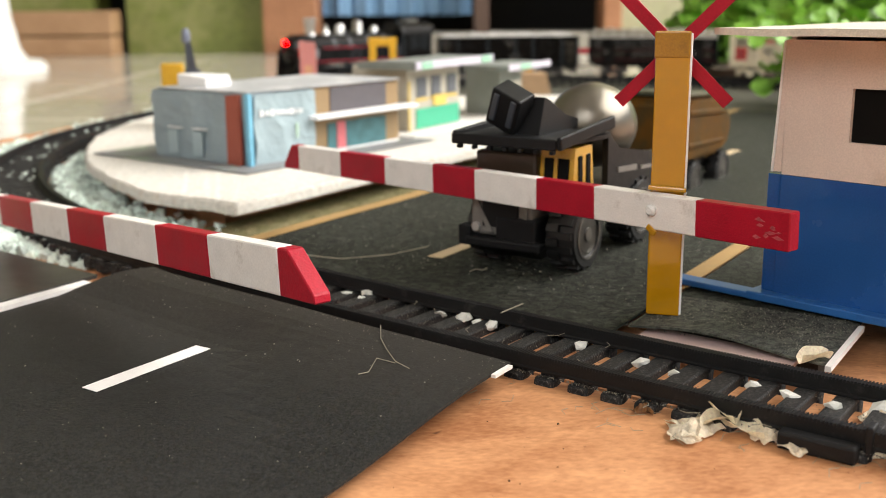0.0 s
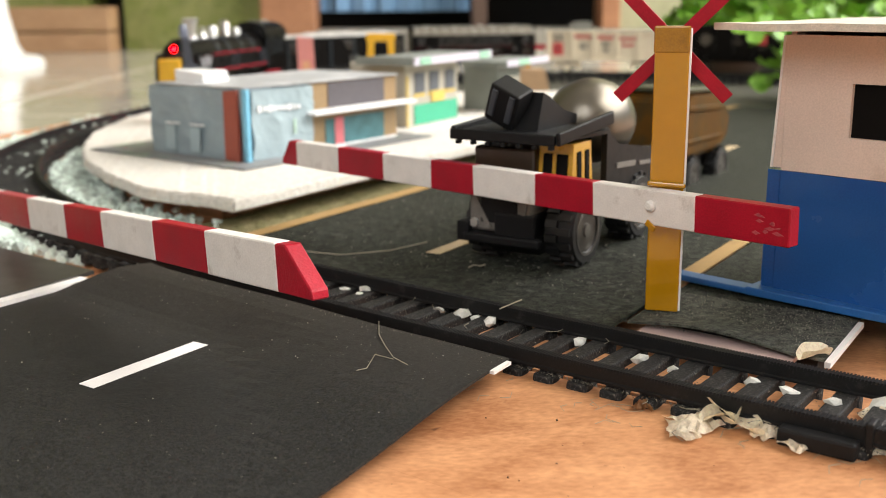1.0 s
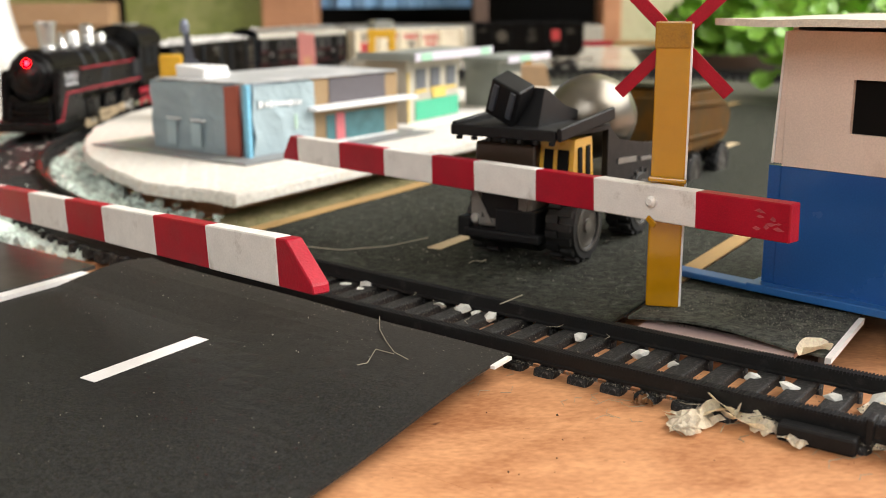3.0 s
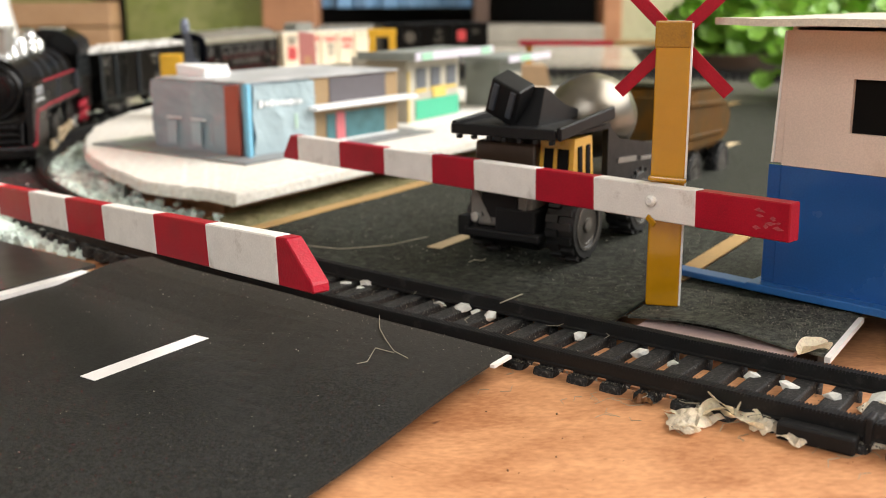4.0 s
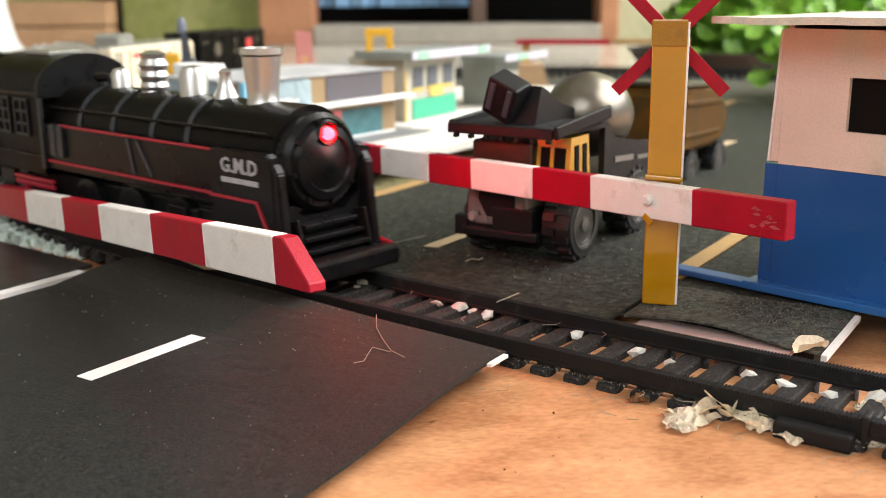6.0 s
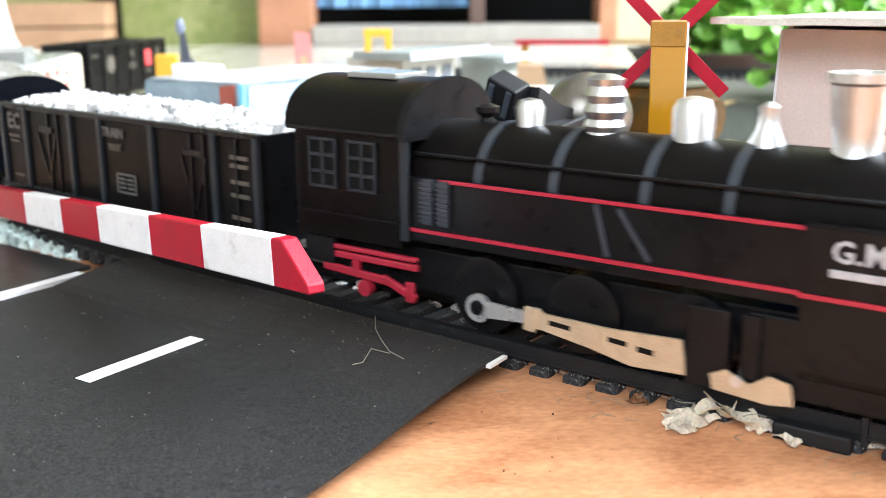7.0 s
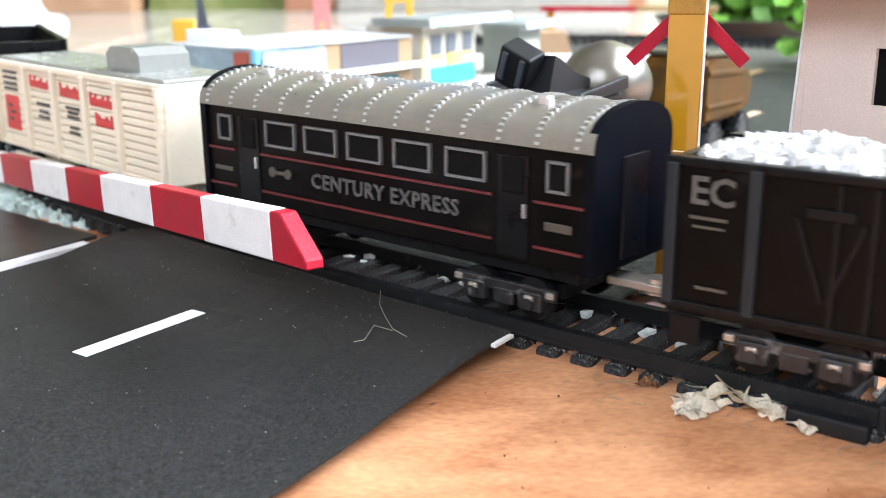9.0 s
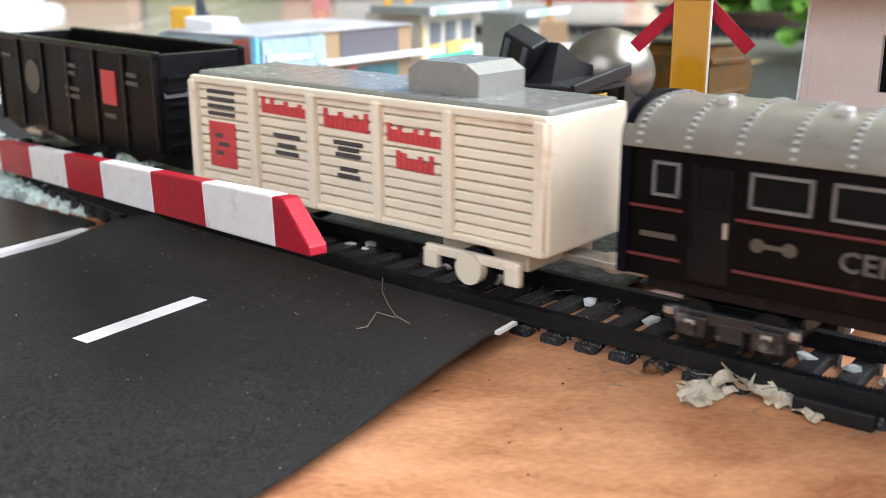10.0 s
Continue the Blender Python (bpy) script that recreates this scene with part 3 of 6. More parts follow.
def railway():
    t = thing("railway_track", "black plastic toy railway track curving round the layout", "track", kind="structure")
    prof = [(-1.3, 4.5), (1.3, 4.5), (1.3, 4.9), (1.0, 5.1), (1.0, 7.0), (0.8, 7.3), (-0.8, 7.3), (-1.0, 7.0), (-1.0, 5.1), (-1.3, 4.9)]
    ss = [-1290 + i * 6.0 for i in range(322)]
    for off in (-10.0, 10.0):
        path = [((*track(s, off), 0.0), (*(track(s, 1) - track(s, 0)), 0.0)) for s in ss]
        part("rail", Shape().sweep(path, prof), RAIL, t)
        teeth = Shape()
        for i in range(560):
            s = -30 + i * 0.6
            p = track(s, off)
            teeth.box(p.x, p.y, 7.15, 0.32, 2.1, 0.66, (0, 0, math.degrees(heading(s))))
        tagged(part("rail_ribs", teeth, RAIL, t), kind="stuff")
    # cross ties: a broad dusty bar with a low stub outside each rail
    rnd = random.Random(17)
    ties = []
    for k in range(4):
        tie = Shape().box(0, 0, 2.75, 3.5 + 0.12 * k, 20.6, 3.5, bevel=0.35)
        for sgn in (-1, 1):
            tie.box(0, sgn * 10.6, 2.2, 4.2, 3.6, 3.2, (sgn * rnd.uniform(-3, 3), 0, 0), bevel=0.7)
        proto = part("sleeper", tie.rough(0.16, 0.5, k * 3.0), SLEEPER, t)
        ties.append(proto.data)
        bpy.data.objects.remove(proto)
    n = int((640 + 1290) / 6.76)
    for i in range(n):
        s = -1286 + i * 6.76
        o = new("sleeper", ties[rnd.randrange(4)])
        o.parent = t
        p = track(s)
        o.matrix_basis = mm(p.x + RND.uniform(-0.2, 0.2), p.y, 0, math.degrees(heading(s)) + RND.uniform(-1, 1))
    bed = [((*track(s), 0.0), (*(track(s, 1) - track(s, 0)), 0.0)) for s in range(40, 331, 6)]
    part("underlay", Shape().sweep(bed, [(-7.8, 0.02), (7.8, 0.02), (7.8, 2.7), (-7.8, 2.7)]), PLY, t, "plywood strip under the sleepers")
    p = track(189.5, 12.7)
    part("joiner", Shape().box(p.x, p.y, 3.9, 12, 2.9, 2.9, (0, 0, math.degrees(heading(189))), bevel=0.5), RAIL, t)
    for off in (-10, 10):
        q = track(196.5, off)
        part("joint_cap", Shape().box(q.x, q.y, 5.4, 1.2, 3.4, 5.6, (0, 0, math.degrees(heading(196))), bevel=0.3), RAIL, t)


def chip(bm, x, y, z, r, rnd):
    m = Matrix.Translation((x, y, z)) @ Euler((rnd.uniform(0, 6), rnd.uniform(0, 6), rnd.uniform(0, 6))).to_matrix().to_4x4()
    pts = [Vector((sx * r * rnd.uniform(0.5, 1.25), sy * r * rnd.uniform(0.4, 1.0), sz * r * rnd.uniform(0.35, 0.8))) for sx in (-1, 1) for sy in (-1, 1) for sz in (-1, 1)]
    v = [bm.verts.new(m @ p) for p in pts]
    for f in ((0, 1, 3, 2), (4, 6, 7, 5), (0, 4, 5, 1), (2, 3, 7, 6), (0, 2, 6, 4), (1, 5, 7, 3)):
        bm.faces.new([v[i] for i in f])


def gravel():
    s = Shape()
    rnd = random.Random(3)
    for i in range(6400):
        inner = rnd.random() < 0.55
        a = rnd.uniform(-640, -22) if inner else rnd.uniform(-640, -34)
        if inner:
            off = -16.5 - abs(rnd.gauss(0, 8.5))
        else:
            off = 13.5 + abs(rnd.gauss(0, 10.0)) * min(1.0, 0.5 + (-a - 34) / 150)
        if off < -33:
            continue
        p = track(a, off)
        r = rnd.uniform(0.8, 1.9)
        chip(s.bm, p.x, p.y, r * 0.35 + rnd.random() * 1.6, r, rnd)
    for i in range(1500):
        p = track(rnd.uniform(-190, -8), -14.5 - abs(rnd.gauss(0, 8.0)))
        r = rnd.uniform(0.7, 1.8)
        chip(s.bm, p.x, p.y, r * 0.35 + rnd.random() * 1.8, r, rnd)
    # chippings heaped between the card pad and the rails
    for i in range(1000):
        k = rnd.random()
        w = (1 - 0.7 * k) * rnd.gauss(0, 6.6)
        x, y = -143 + 48 * k + w * 0.62, 319 - 40 * k + w * 0.78
        r = rnd.uniform(0.8, 1.7)
        chip(s.bm, x, y, r * 0.4 + rnd.random() * 2.2 * (1 - k), r, rnd)
    for i in range(90):
        a = rnd.uniform(-520, -60)
        p = track(a, rnd.uniform(-8.5, 8.5))
        chip(s.bm, p.x, p.y, 3.9, rnd.uniform(0.6, 1.2), rnd)
    bmesh.ops.recalc_face_normals(s.bm, faces=s.bm.faces)
    tagged(part("gravel", s, CHIPS), "pale green-grey stone chippings beside the track", "gravel", kind="stuff")


def foam_board():
    """Styrofoam slab: an arc along the track, cut straight along the road and across its near corner."""
    r = 281.0
    pts = []
    for i in range(700):
        a = radians(20 + i * 0.36)
        x, y = CURVE_C.x + r * math.cos(a), CURVE_C.y + r * math.sin(a)
        u, v = x * U.x + y * U.y, x * V.x + y * V.y
        if v < -218.5 and u > 223.5 and y < 662:
            k = 1.2 * noise.noise(Vector((x * 0.05, y * 0.05, 0))) + 0.9 * noise.noise(Vector((x * 0.22, y * 0.22, 2)))
            pts.append((x + k, y + k))
    for i in range(13):
        v = -246 + i * 2.2
        k = 0.7 * noise.noise(Vector((v * 0.3, 0, 4)))
        pts.append(uv(223.5 + k + 1.6 * math.sin(i / 12 * math.pi), v))
    pts.append(uv(646.0, -218.5))
    s = Shape().prism(pts, 7.9, 12.0)
    bmesh.ops.bevel(s.bm, geom=[e for e in s.bm.edges], offset=0.6, segments=2, affect="EDGES")
    s.rough(0.25, 0.6, 2.0)
    tagged(part("foam_board", s, FOAM), "thin white styrofoam slab with a rounded cut edge", "foam board")
    q = Shape()
    back = [Vector((x, y)) * 0.93 + CURVE_C * 0.07 for x, y in pts]
    back = [p - V * max(0.0, p.dot(V) + 243.0) + U * max(0.0, 240.0 - p.dot(U)) for p in back]
    q.prism([(p.x, p.y) for p in back], 0.0, 8.0)
    tagged(part("plinth", q, PLY_EDGE), "brown wooden packing under the foam slab", "plinth")
    tagged(part("turf", strip(194, 560, -238, -199.0, lambda u, v: 1.6 + 0.7 * noise.noise(Vector((u * 0.4, v * 0.4, 0))), 1.6, 180, 12), TURF), "dry brown turf strip between road and foam", "turf", kind="stuff")
    g = Shape()
    rnd = random.Random(5)
    for i in range(1500):
        x, y = uv(rnd.uniform(192, 420), rnd.uniform(-236, -201))
        h, a, l = rnd.uniform(0.8, 3.0), rnd.uniform(0, 6.28), rnd.uniform(0.5, 2.5)
        dx, dy = math.cos(a), math.sin(a)
        v = [g.bm.verts.new(c) for c in ((x - dy * 0.12, y + dx * 0.12, 1.2), (x + dy * 0.12, y - dx * 0.12, 1.2), (x + dx * l, y + dy * l, 1.2 + h))]
        g.bm.faces.new(v)
    tagged(part("dry_grass", g, TURF), "thin dry grass fibres", "grass", kind="stuff")


# ---- barriers ----
def barrier_arm(parent, bands, tip_cut):
    """Red and white striped bar along local -x from the pivot; front faces local -y. bands: (x0, x1, red)."""
    for x0, x1, red in bands:
        s = Shape()
        if tip_cut and x0 == bands[-1][0]:
            a = tip_cut
            s.prism([(x0, -3.6), (x0, 3.6), (x1 + a, 3.6), (x1, -2.4), (x1 + 0.3, -3.6)], -1.6, 1.6, "y")
        else:
            s.box((x0 + x1) / 2, 0, 0, abs(x1 - x0), 3.2, 7.2)
        bmesh.ops.bevel(s.bm, geom=list(s.bm.edges), offset=0.22, segments=1, affect="EDGES")
        s.rough(0.10, 0.5, x0)
        part("red_band" if red else "white_band", s, RED if red else WHITE, parent)


def barrier(name_label, at, arm_at, bands, tip_cut, cross):
    b = thing("level_crossing_barrier", name_label, "barrier", "crossing barriers", at=at)
    part("post", Shape().box(0, 0, 29, 6.8, 3.6, 58, bevel=0.35), MUSTARD, b, "mustard-yellow taped post", smooth=False)
    part("post_cap", Shape().box(-0.1, -0.15, 55.6, 7.0, 3.8, 5.2, bevel=0.3), mat("dirty_brown_tape", (0.33, 0.155, 0.007), 0.2, spread=0.2, scale=70, coat=0.5, second=(0.05, 0.045, 0.015), amount=0.35), b, "darker dirty tape end")
    part("tape", Shape().box(0.0, -2.4, 26.9, 7.6, 1.2, 1.0, (0, 3, 0), bevel=0.3), MUSTARD, b)
    part("tape", Shape().box(-2.6, -5.6, 18.9, 2.6, 0.5, 1.3, (0, 34, -34), bevel=0.2), MUSTARD, b)
    # white strip paints the highlight along the tape's lit right edge
    part("post_edge_highlight", Shape().box(3.5, -0.6, 29, 0.35, 2.0, 57.4), CARD_EDGE, b, "white strip painted as the post's lit edge")
    arm = new("arm")
    arm.parent = b
    arm.matrix_basis = arm_at
    tagged(arm, "red and white striped hand-painted arm")
    barrier_arm(arm, bands, tip_cut)
    part("pin", Shape().lathe([(1.1, 0), (1.2, 0.7), (0.7, 1.2)], (-1.5, -1.6, 0.4), (90, 0, 0), 12), PIN, arm, smooth=True)
    if cross:
        for sgn in (-1, 1):
            part("cross_board", Shape().box(0, -2.2 + sgn * 0.45 + 6.2, 54.6, 31, 0.8, 2.7, (0, sgn * 45, 0), bevel=0.15), RED, b, "red crossing board")
    return b


def barriers():
    bands = [(29.4, 8.8, True), (8.8, -17.2, False), (-17.2, -34.4, True), (-34.4, -55.0, False), (-55.0, -70.7, True), (-70.7, -90.4, False), (-90.4, -110.9, True), (-110.9, -132.0, False), (-132.0, -140.2, True)]
    barrier("striped crossing barrier on a mustard post with a red cross sign", mm(46.0, 210.0, 6.5, -16), pose(-0.0004, -0.0048, 0.0226, 0, -1.35, -33.5), bands, 4.5, True)
    # worn marks at the butt end of the arm
    arm = [o for o in bpy.data.objects if o.name.startswith("arm")][0]
    rnd = random.Random(41)
    worn = mat("rubbed_red_paint", (0.40, 0.07, 0.085), 0.3, spread=0.3, scale=700, bump=0.4)
    for i in range(9):
        s = Shape()
        x, z, l = rnd.uniform(22.5, 28.0), rnd.uniform(-2.2, 2.0), rnd.uniform(0.4, 1.5)
        s.prism([(x - l, z), (x - l * 0.2, z + rnd.uniform(0.15, 0.5)), (x + l, z + rnd.uniform(-0.3, 0.3)), (x, z - rnd.uniform(0.15, 0.5))], -1.78, -1.66, "y")
        part("scuff", s, worn, arm)
    # the near barrier: its post stands past the road's edge, its bar slopes up towards the tip
    b = thing("level_crossing_barrier", "red and white crossing barrier bar over the near road", "barrier", "crossing barriers", at=mm(-139.5, 306.5, 0, -51))
    part("post", Shape().box(0, 0, 14, 7, 5, 28, bevel=0.4), WHITE, b, "white card post")
    part("foot", Shape().box(0, -2, 2.4, 26, 18, 4.4, bevel=0.8).rough(0.6, 0.2), CHIPS, b, "stone-chip foot")
    arm = new("arm")
    arm.parent = b
    arm.matrix_basis = b.matrix_basis.inverted() @ pose(-0.0206, 0.1652, 0.0268, 0, -4.75, -51)
    tagged(arm, "red and white striped hand-painted arm")
    bands = [(0.0, -10.3, True), (-10.3, -36.8, False), (-36.8, -60.7, True), (-60.7, -89.3, False), (-89.3, -113.4, True), (-113.4, -141.4, False), (-141.4, -169.5, True), (-169.5, -192.0, False)]
    for x0, x1, red in bands:
        s = Shape()
        if x0 == 0.0:
            s.prism([(x1, -4.25), (x1, 4.25), (-7.0, 4.25), (0.6, -2.6), (0.8, -4.25)], -1.7, 1.7, "y")
        else:
            s.box((x0 + x1) / 2, 0, 0, abs(x1 - x0), 3.4, 8.5)
        bmesh.ops.bevel(s.bm, geom=list(s.bm.edges), offset=0.25, segments=1, affect="EDGES")
        s.rough(0.12, 0.5, x0)
        part("red_band" if red else "white_band", s, RED if red else WHITE, arm)


def house():
    h = thing("gate_house", "cream card gatekeeper house with blue lower wall and flat roof", "house", at=mm(71.6, 218.0, 7.0, -45))
    # local x runs along the front wall, y to the back
    part("base_slab", Shape().box(22, 20, 0.7, 54, 46, 1.8, bevel=0.3), BLUE_LIGHT, h, "light blue base slab")
    part("base_strip", Shape().box(-14, -0.6, 0.5, 20, 4.4, 1.4, bevel=0.3), BLUE_LIGHT, h, "light blue base strip")
    part("lower_wall", Shape().box(23.5, 0.6, 14.2, 47, 1.2, 26.4), BLUE, h, "glossy blue lower wall")
    for x0, x1, z0, z1 in ((0, 14, 27.5, 55.5), (33, 47, 27.5, 55.5), (14, 33, 27.5, 35.4), (14, 33, 46.2, 55.5)):
        part("upper_wall", Shape().box((x0 + x1) / 2, 0.6, (z0 + z1) / 2, x1 - x0, 1.1, z1 - z0), CREAM, h, "cream upper wall")
    # closed sheet; its near-black colour paints the shade inside the window
    part("window", Shape().box(23.5, 1.4, 40.8, 19.4, 0.4, 11.2), DARK, h, "near-black sheet painted as the window's inner shade")
    part("corner_strip", Shape().prism([(-1.9, 28), (0.0, 28), (0.0, 55.4), (-0.7, 55.4)], 0.1, 1.2, "y").rough(0.15, 0.4), CREAM, h, "cream card corner return")
    part("corner_edge", Shape().prism([(-2.5, 28), (-1.9, 28), (-0.7, 55.4), (-1.2, 55.4)], 0.0, 1.3, "y").rough(0.25, 0.35), WHITE, h, "bright torn card edge")
    part("corner_strip", Shape().box(-1.6, 0.9, 14.2, 2.8, 1.2, 26.4), BLUE, h, "blue card corner strip")
    part("side_wall", Shape().box(0.5, 20, 29, 1.2, 38, 56), CREAM, h)
    part("side_wall", Shape().box(46.5, 20, 29, 1.2, 38, 56), CREAM, h)
    part("rear_wall", Shape().box(23.5, 39, 29, 47, 1.2, 56), CREAM, h)
    r = Shape().box(22.5, 18, 57.6, 65, 62, 1.4, (0.0, -0.8, 0))
    bmesh.ops.subdivide_edges(r.bm, edges=list(r.bm.edges), cuts=14, use_grid_fill=True)
    r.rough(0.5, 0.07)
    part("roof", r, ROOF_CARD, h, "raw grey board roof")


def crease_sheet(cx, cy, cz, sx, sy, sz):
    s = Shape().box(cx, cy, cz, sx, sy, sz)
    bmesh.ops.subdivide_edges(s.bm, edges=list(s.bm.edges), cuts=14, use_grid_fill=True)
    return s.crease(1.6, 0.07, 1.0).crease(0.6, 0.2, 3.0)


def card_shop():
    """Folded paper restaurant: grey walls, brown and dark shopfront, white canopy."""
    ang = math.degrees(math.atan2(70.6, 53.0))
    b = thing("paper_restaurant", "folded grey paper restaurant model on the foam slab", "model building", at=mm(-70.8, 376.1, 12.0, ang))
    grey = mat("grey_printed_paper", (0.25, 0.315, 0.345), 0.5, spread=0.08, scale=60, bump=0.25, second=(0.34, 0.41, 0.44), amount=0.25)
    # paler copy of the grey: lit front painted in; also pale side markings
    pale = mat("pale_and_lit_grey_paper", (0.32, 0.41, 0.445), 0.5, spread=0.05, scale=60, bump=0.2)
    roofm = mat("worn_white_roof", (0.38, 0.39, 0.40), 0.6, spread=0.12, scale=80, bump=0.2, second=(0.66, 0.65, 0.65), amount=0.5)
    brown = mat("tan_print", (0.30, 0.20, 0.10), 0.55, spread=0.1)
    dkg = mat("charcoal_print", (0.10, 0.09, 0.10), 0.55, spread=0.12)
    teal = mat("teal_window_print", (0.06, 0.17, 0.19), 0.35, spread=0.3, scale=200)
    redm = mat("red_brown_print", (0.30, 0.07, 0.045), 0.5, spread=0.15, scale=150)
    cyan = mat("cyan_edge", (0.18, 0.48, 0.66), 0.5)
    pink = mat("pink_door_print", (0.62, 0.16, 0.18), 0.5)
    whitep = mat("white_paper", (0.80, 0.80, 0.80), 0.6, spread=0.03)
    lot = mat("printed_car_park", (0.20, 0.205, 0.21), 0.6, spread=0.25, scale=60, second=(0.28, 0.42, 0.22), amount=0.35)
    H, L, W = 26.5, 88.0, 52.5
    # printed base sheet
    part("base_sheet", Shape().box(L / 2 - 2, W / 2 + 6, 0.6, L + 20, W + 36, 0.35).rough(0.25, 0.05), lot, b, "printed grey and green base sheet")
    s = Shape().box(17, W / 2, H / 2, 34, W, H)
    bmesh.ops.subdivide_edges(s.bm, edges=list(s.bm.edges), cuts=15, use_grid_fill=True)
    s.crease(2.4, 0.055, 2.0).crease(0.9, 0.16, 5.0)
    part("grey_block", s, grey, b, "creased grey paper block", smooth=False)
    # front sheet carries the lit side's brightness in its colour
    part("front_sheet", crease_sheet(17.8, -1.6, H / 2, 31.0, 0.5, H - 1.0), pale, b, "grey paper front, painted paler as the lit side")
    part("corner_band", Shape().prism([(-1.6, 2.0), (-1.6, 9.0), (-0.2, 9.0), (-0.2, 2.0)], 0.4, H - 0.4).rough(0.7, 0.10, 3.0), redm, b, "red-brown corner band")
    part("corner_edge", Shape().box(0.2, -1.0, H / 2, 1.6, 2.2, H - 0.3).rough(0.6, 0.1, 3.0), cyan, b, "cyan printed edge")
    for y0 in (21, 35):
        part("marking", Shape().box(-1.3, y0 + 3.5, 12.6, 0.5, 8.0, 0.5), whitep, b)
        part("marking", Shape().box(-1.2, y0 + 5.0, 7.0, 0.4, 5.4, 9.0), pale, b)
    part("roof_block", Shape().box(61, W / 2 - 2, H / 2 - 0.1, 54, W - 6, H - 0.2, bevel=0.5).rough(0.5, 0.05), brown, b, "tan printed block")
    part("dark_panel", Shape().box(62, 0.75, 20.0, 34, 0.4, 12), dkg, b, "charcoal upper panel")
    part("shop_window", Shape().box(66, 0.75, 6.6, 25, 0.4, 11.0), teal, b, "teal printed window")
    part("door", Shape().box(51, 0.7, 6.4, 5.0, 0.4, 11.6), pink, b, "pink-red door")
    part("shop_window", Shape().box(45.5, 0.75, 6.4, 5.0, 0.4, 11.0), teal, b)
    part("canopy", Shape().box(61, -3.2, 15.5, 62, 7.0, 1.5, bevel=0.4), whitep, b, "white paper canopy")
    part("kerb_line", Shape().box(64, 0.2, 0.9, 44, 1.0, 1.0), whitep, b)
    part("roof_sheet", Shape().box(44, W / 2 - 1, H + 0.3, 87, W - 2, 0.5).rough(0.5, 0.06), roofm, b, "worn white and grey roof sheet")
    part("roof_unit", Shape().box(14, 38, H + 2.5, 12, 16, 4.6, bevel=0.5).rough(1.2, 0.12), whitep, b, "crumpled white paper roof unit")
    part("roof_unit", Shape().box(22, 44, H + 1.4, 14, 9, 2.4, (0, 0, 12)).rough(1.0, 0.12), whitep, b)
    # the name on the front as a plain white bar
    for i, (x0, wd) in enumerate(((9.2, 2.2), (12.0, 2.0), (14.4, 2.2), (17.2, 2.0), (19.6, 2.0), (22.0, 1.8), (24.2, 2.2), (26.8, 1.0), (28.4, 0.6), (29.6, 1.6))):
        part("sign_bar", Shape().box(x0 + wd / 2 - 4.6, -2.1, 19.6 - 0.03 * x0, wd * 0.86, 0.25, (2.3, 1.6, 2.3, 1.6, 1.6, 1.6, 2.2, 1.6, 2.0, 1.4)[i]), whitep, b)
    part("sign_mark", Shape().box(23.4, -2.1, 11.5, 1.2, 0.25, 5.4), mat("pale_green_print", (0.45, 0.62, 0.50), 0.5), b)


def card_station():
    b = thing("paper_fuel_station", "small printed paper fuel station with flat canopy on foam", "model building", at=mm(-16, 474, 12.0, 60))
    wallm = mat("yellow_grey_print", (0.46, 0.43, 0.36), 0.6, spread=0.15, scale=130)
    green = mat("green_print", (0.05, 0.40, 0.24), 0.5, spread=0.08)
    yellow = mat("yellow_print", (0.70, 0.50, 0.12), 0.5, spread=0.1)
    slate = mat("slate_print", (0.12, 0.13, 0.15), 0.5, spread=0.2)
    canopy = mat("grey_canopy_paper", (0.22, 0.24, 0.22), 0.6, spread=0.15, scale=90)
    lav = mat("lavender_fascia", (0.55, 0.52, 0.60), 0.6, spread=0.08)
    mint = mat("mint_print", (0.30, 0.58, 0.40), 0.6)
    white = mat("white_base_paper", (0.72, 0.71, 0.68), 0.7)
    part("base_sheet", Shape().box(24, 18, 0.3, 74, 60, 0.4), white, b)
    part("body", Shape().box(24, 15, 15, 48, 30, 29, bevel=0.3), wallm, b)
    part("green_band", Shape().box(27, -0.3, 5.5, 40, 0.5, 9), green, b, "green lower band")
    for x0 in (8, 21, 36):
        part("window", Shape().box(x0 + 4, -0.3, 20, 8.6, 0.4, 9), slate, b)
        part("window_frame", Shape().box(x0 + 4, -0.2, 14.3, 10, 0.5, 1.4), yellow, b)
    part("side_trim", Shape().box(1.0, -0.35, 12, 1.2, 0.5, 23), yellow, b)
    part("notice", Shape().box(28, -0.7, 13, 12, 0.4, 5.0), yellow, b)
    part("canopy", Shape().box(27.5, 5, 30.6, 73, 30, 2.6, bevel=0.3), canopy, b, "grey paper canopy")
    part("fascia", Shape().box(27.5, -10.4, 30.8, 73, 0.6, 3.6), lav, b, "lavender canopy fascia")
    part("fascia", Shape().box(-9.4, 5, 30.8, 0.6, 30, 3.6), canopy, b)
    for x0 in (0, 56):
        part("fascia_patch", Shape().box(x0, -10.9, 30.8, 9, 0.5, 3.0), mint, b)
    b2 = thing("paper_kiosk", "small grey paper kiosk with pale flat canopy", "model building", at=mm(30, 545, 12.0, 60))
    part("body", Shape().box(12, 10, 12, 26, 20, 24), canopy, b2)
    part("canopy", Shape().box(14, 3, 25, 50, 26, 2.4, bevel=0.3), canopy, b2)
    part("fascia", Shape().box(14, -10.3, 25.3, 50, 0.6, 3.2), lav, b2)
    part("fascia_patch", Shape().box(8, -10.8, 25.3, 12, 0.5, 2.6), mint, b2)
    part("wall_front", Shape().box(12, -0.3, 9, 22, 0.5, 16), wallm, b2)


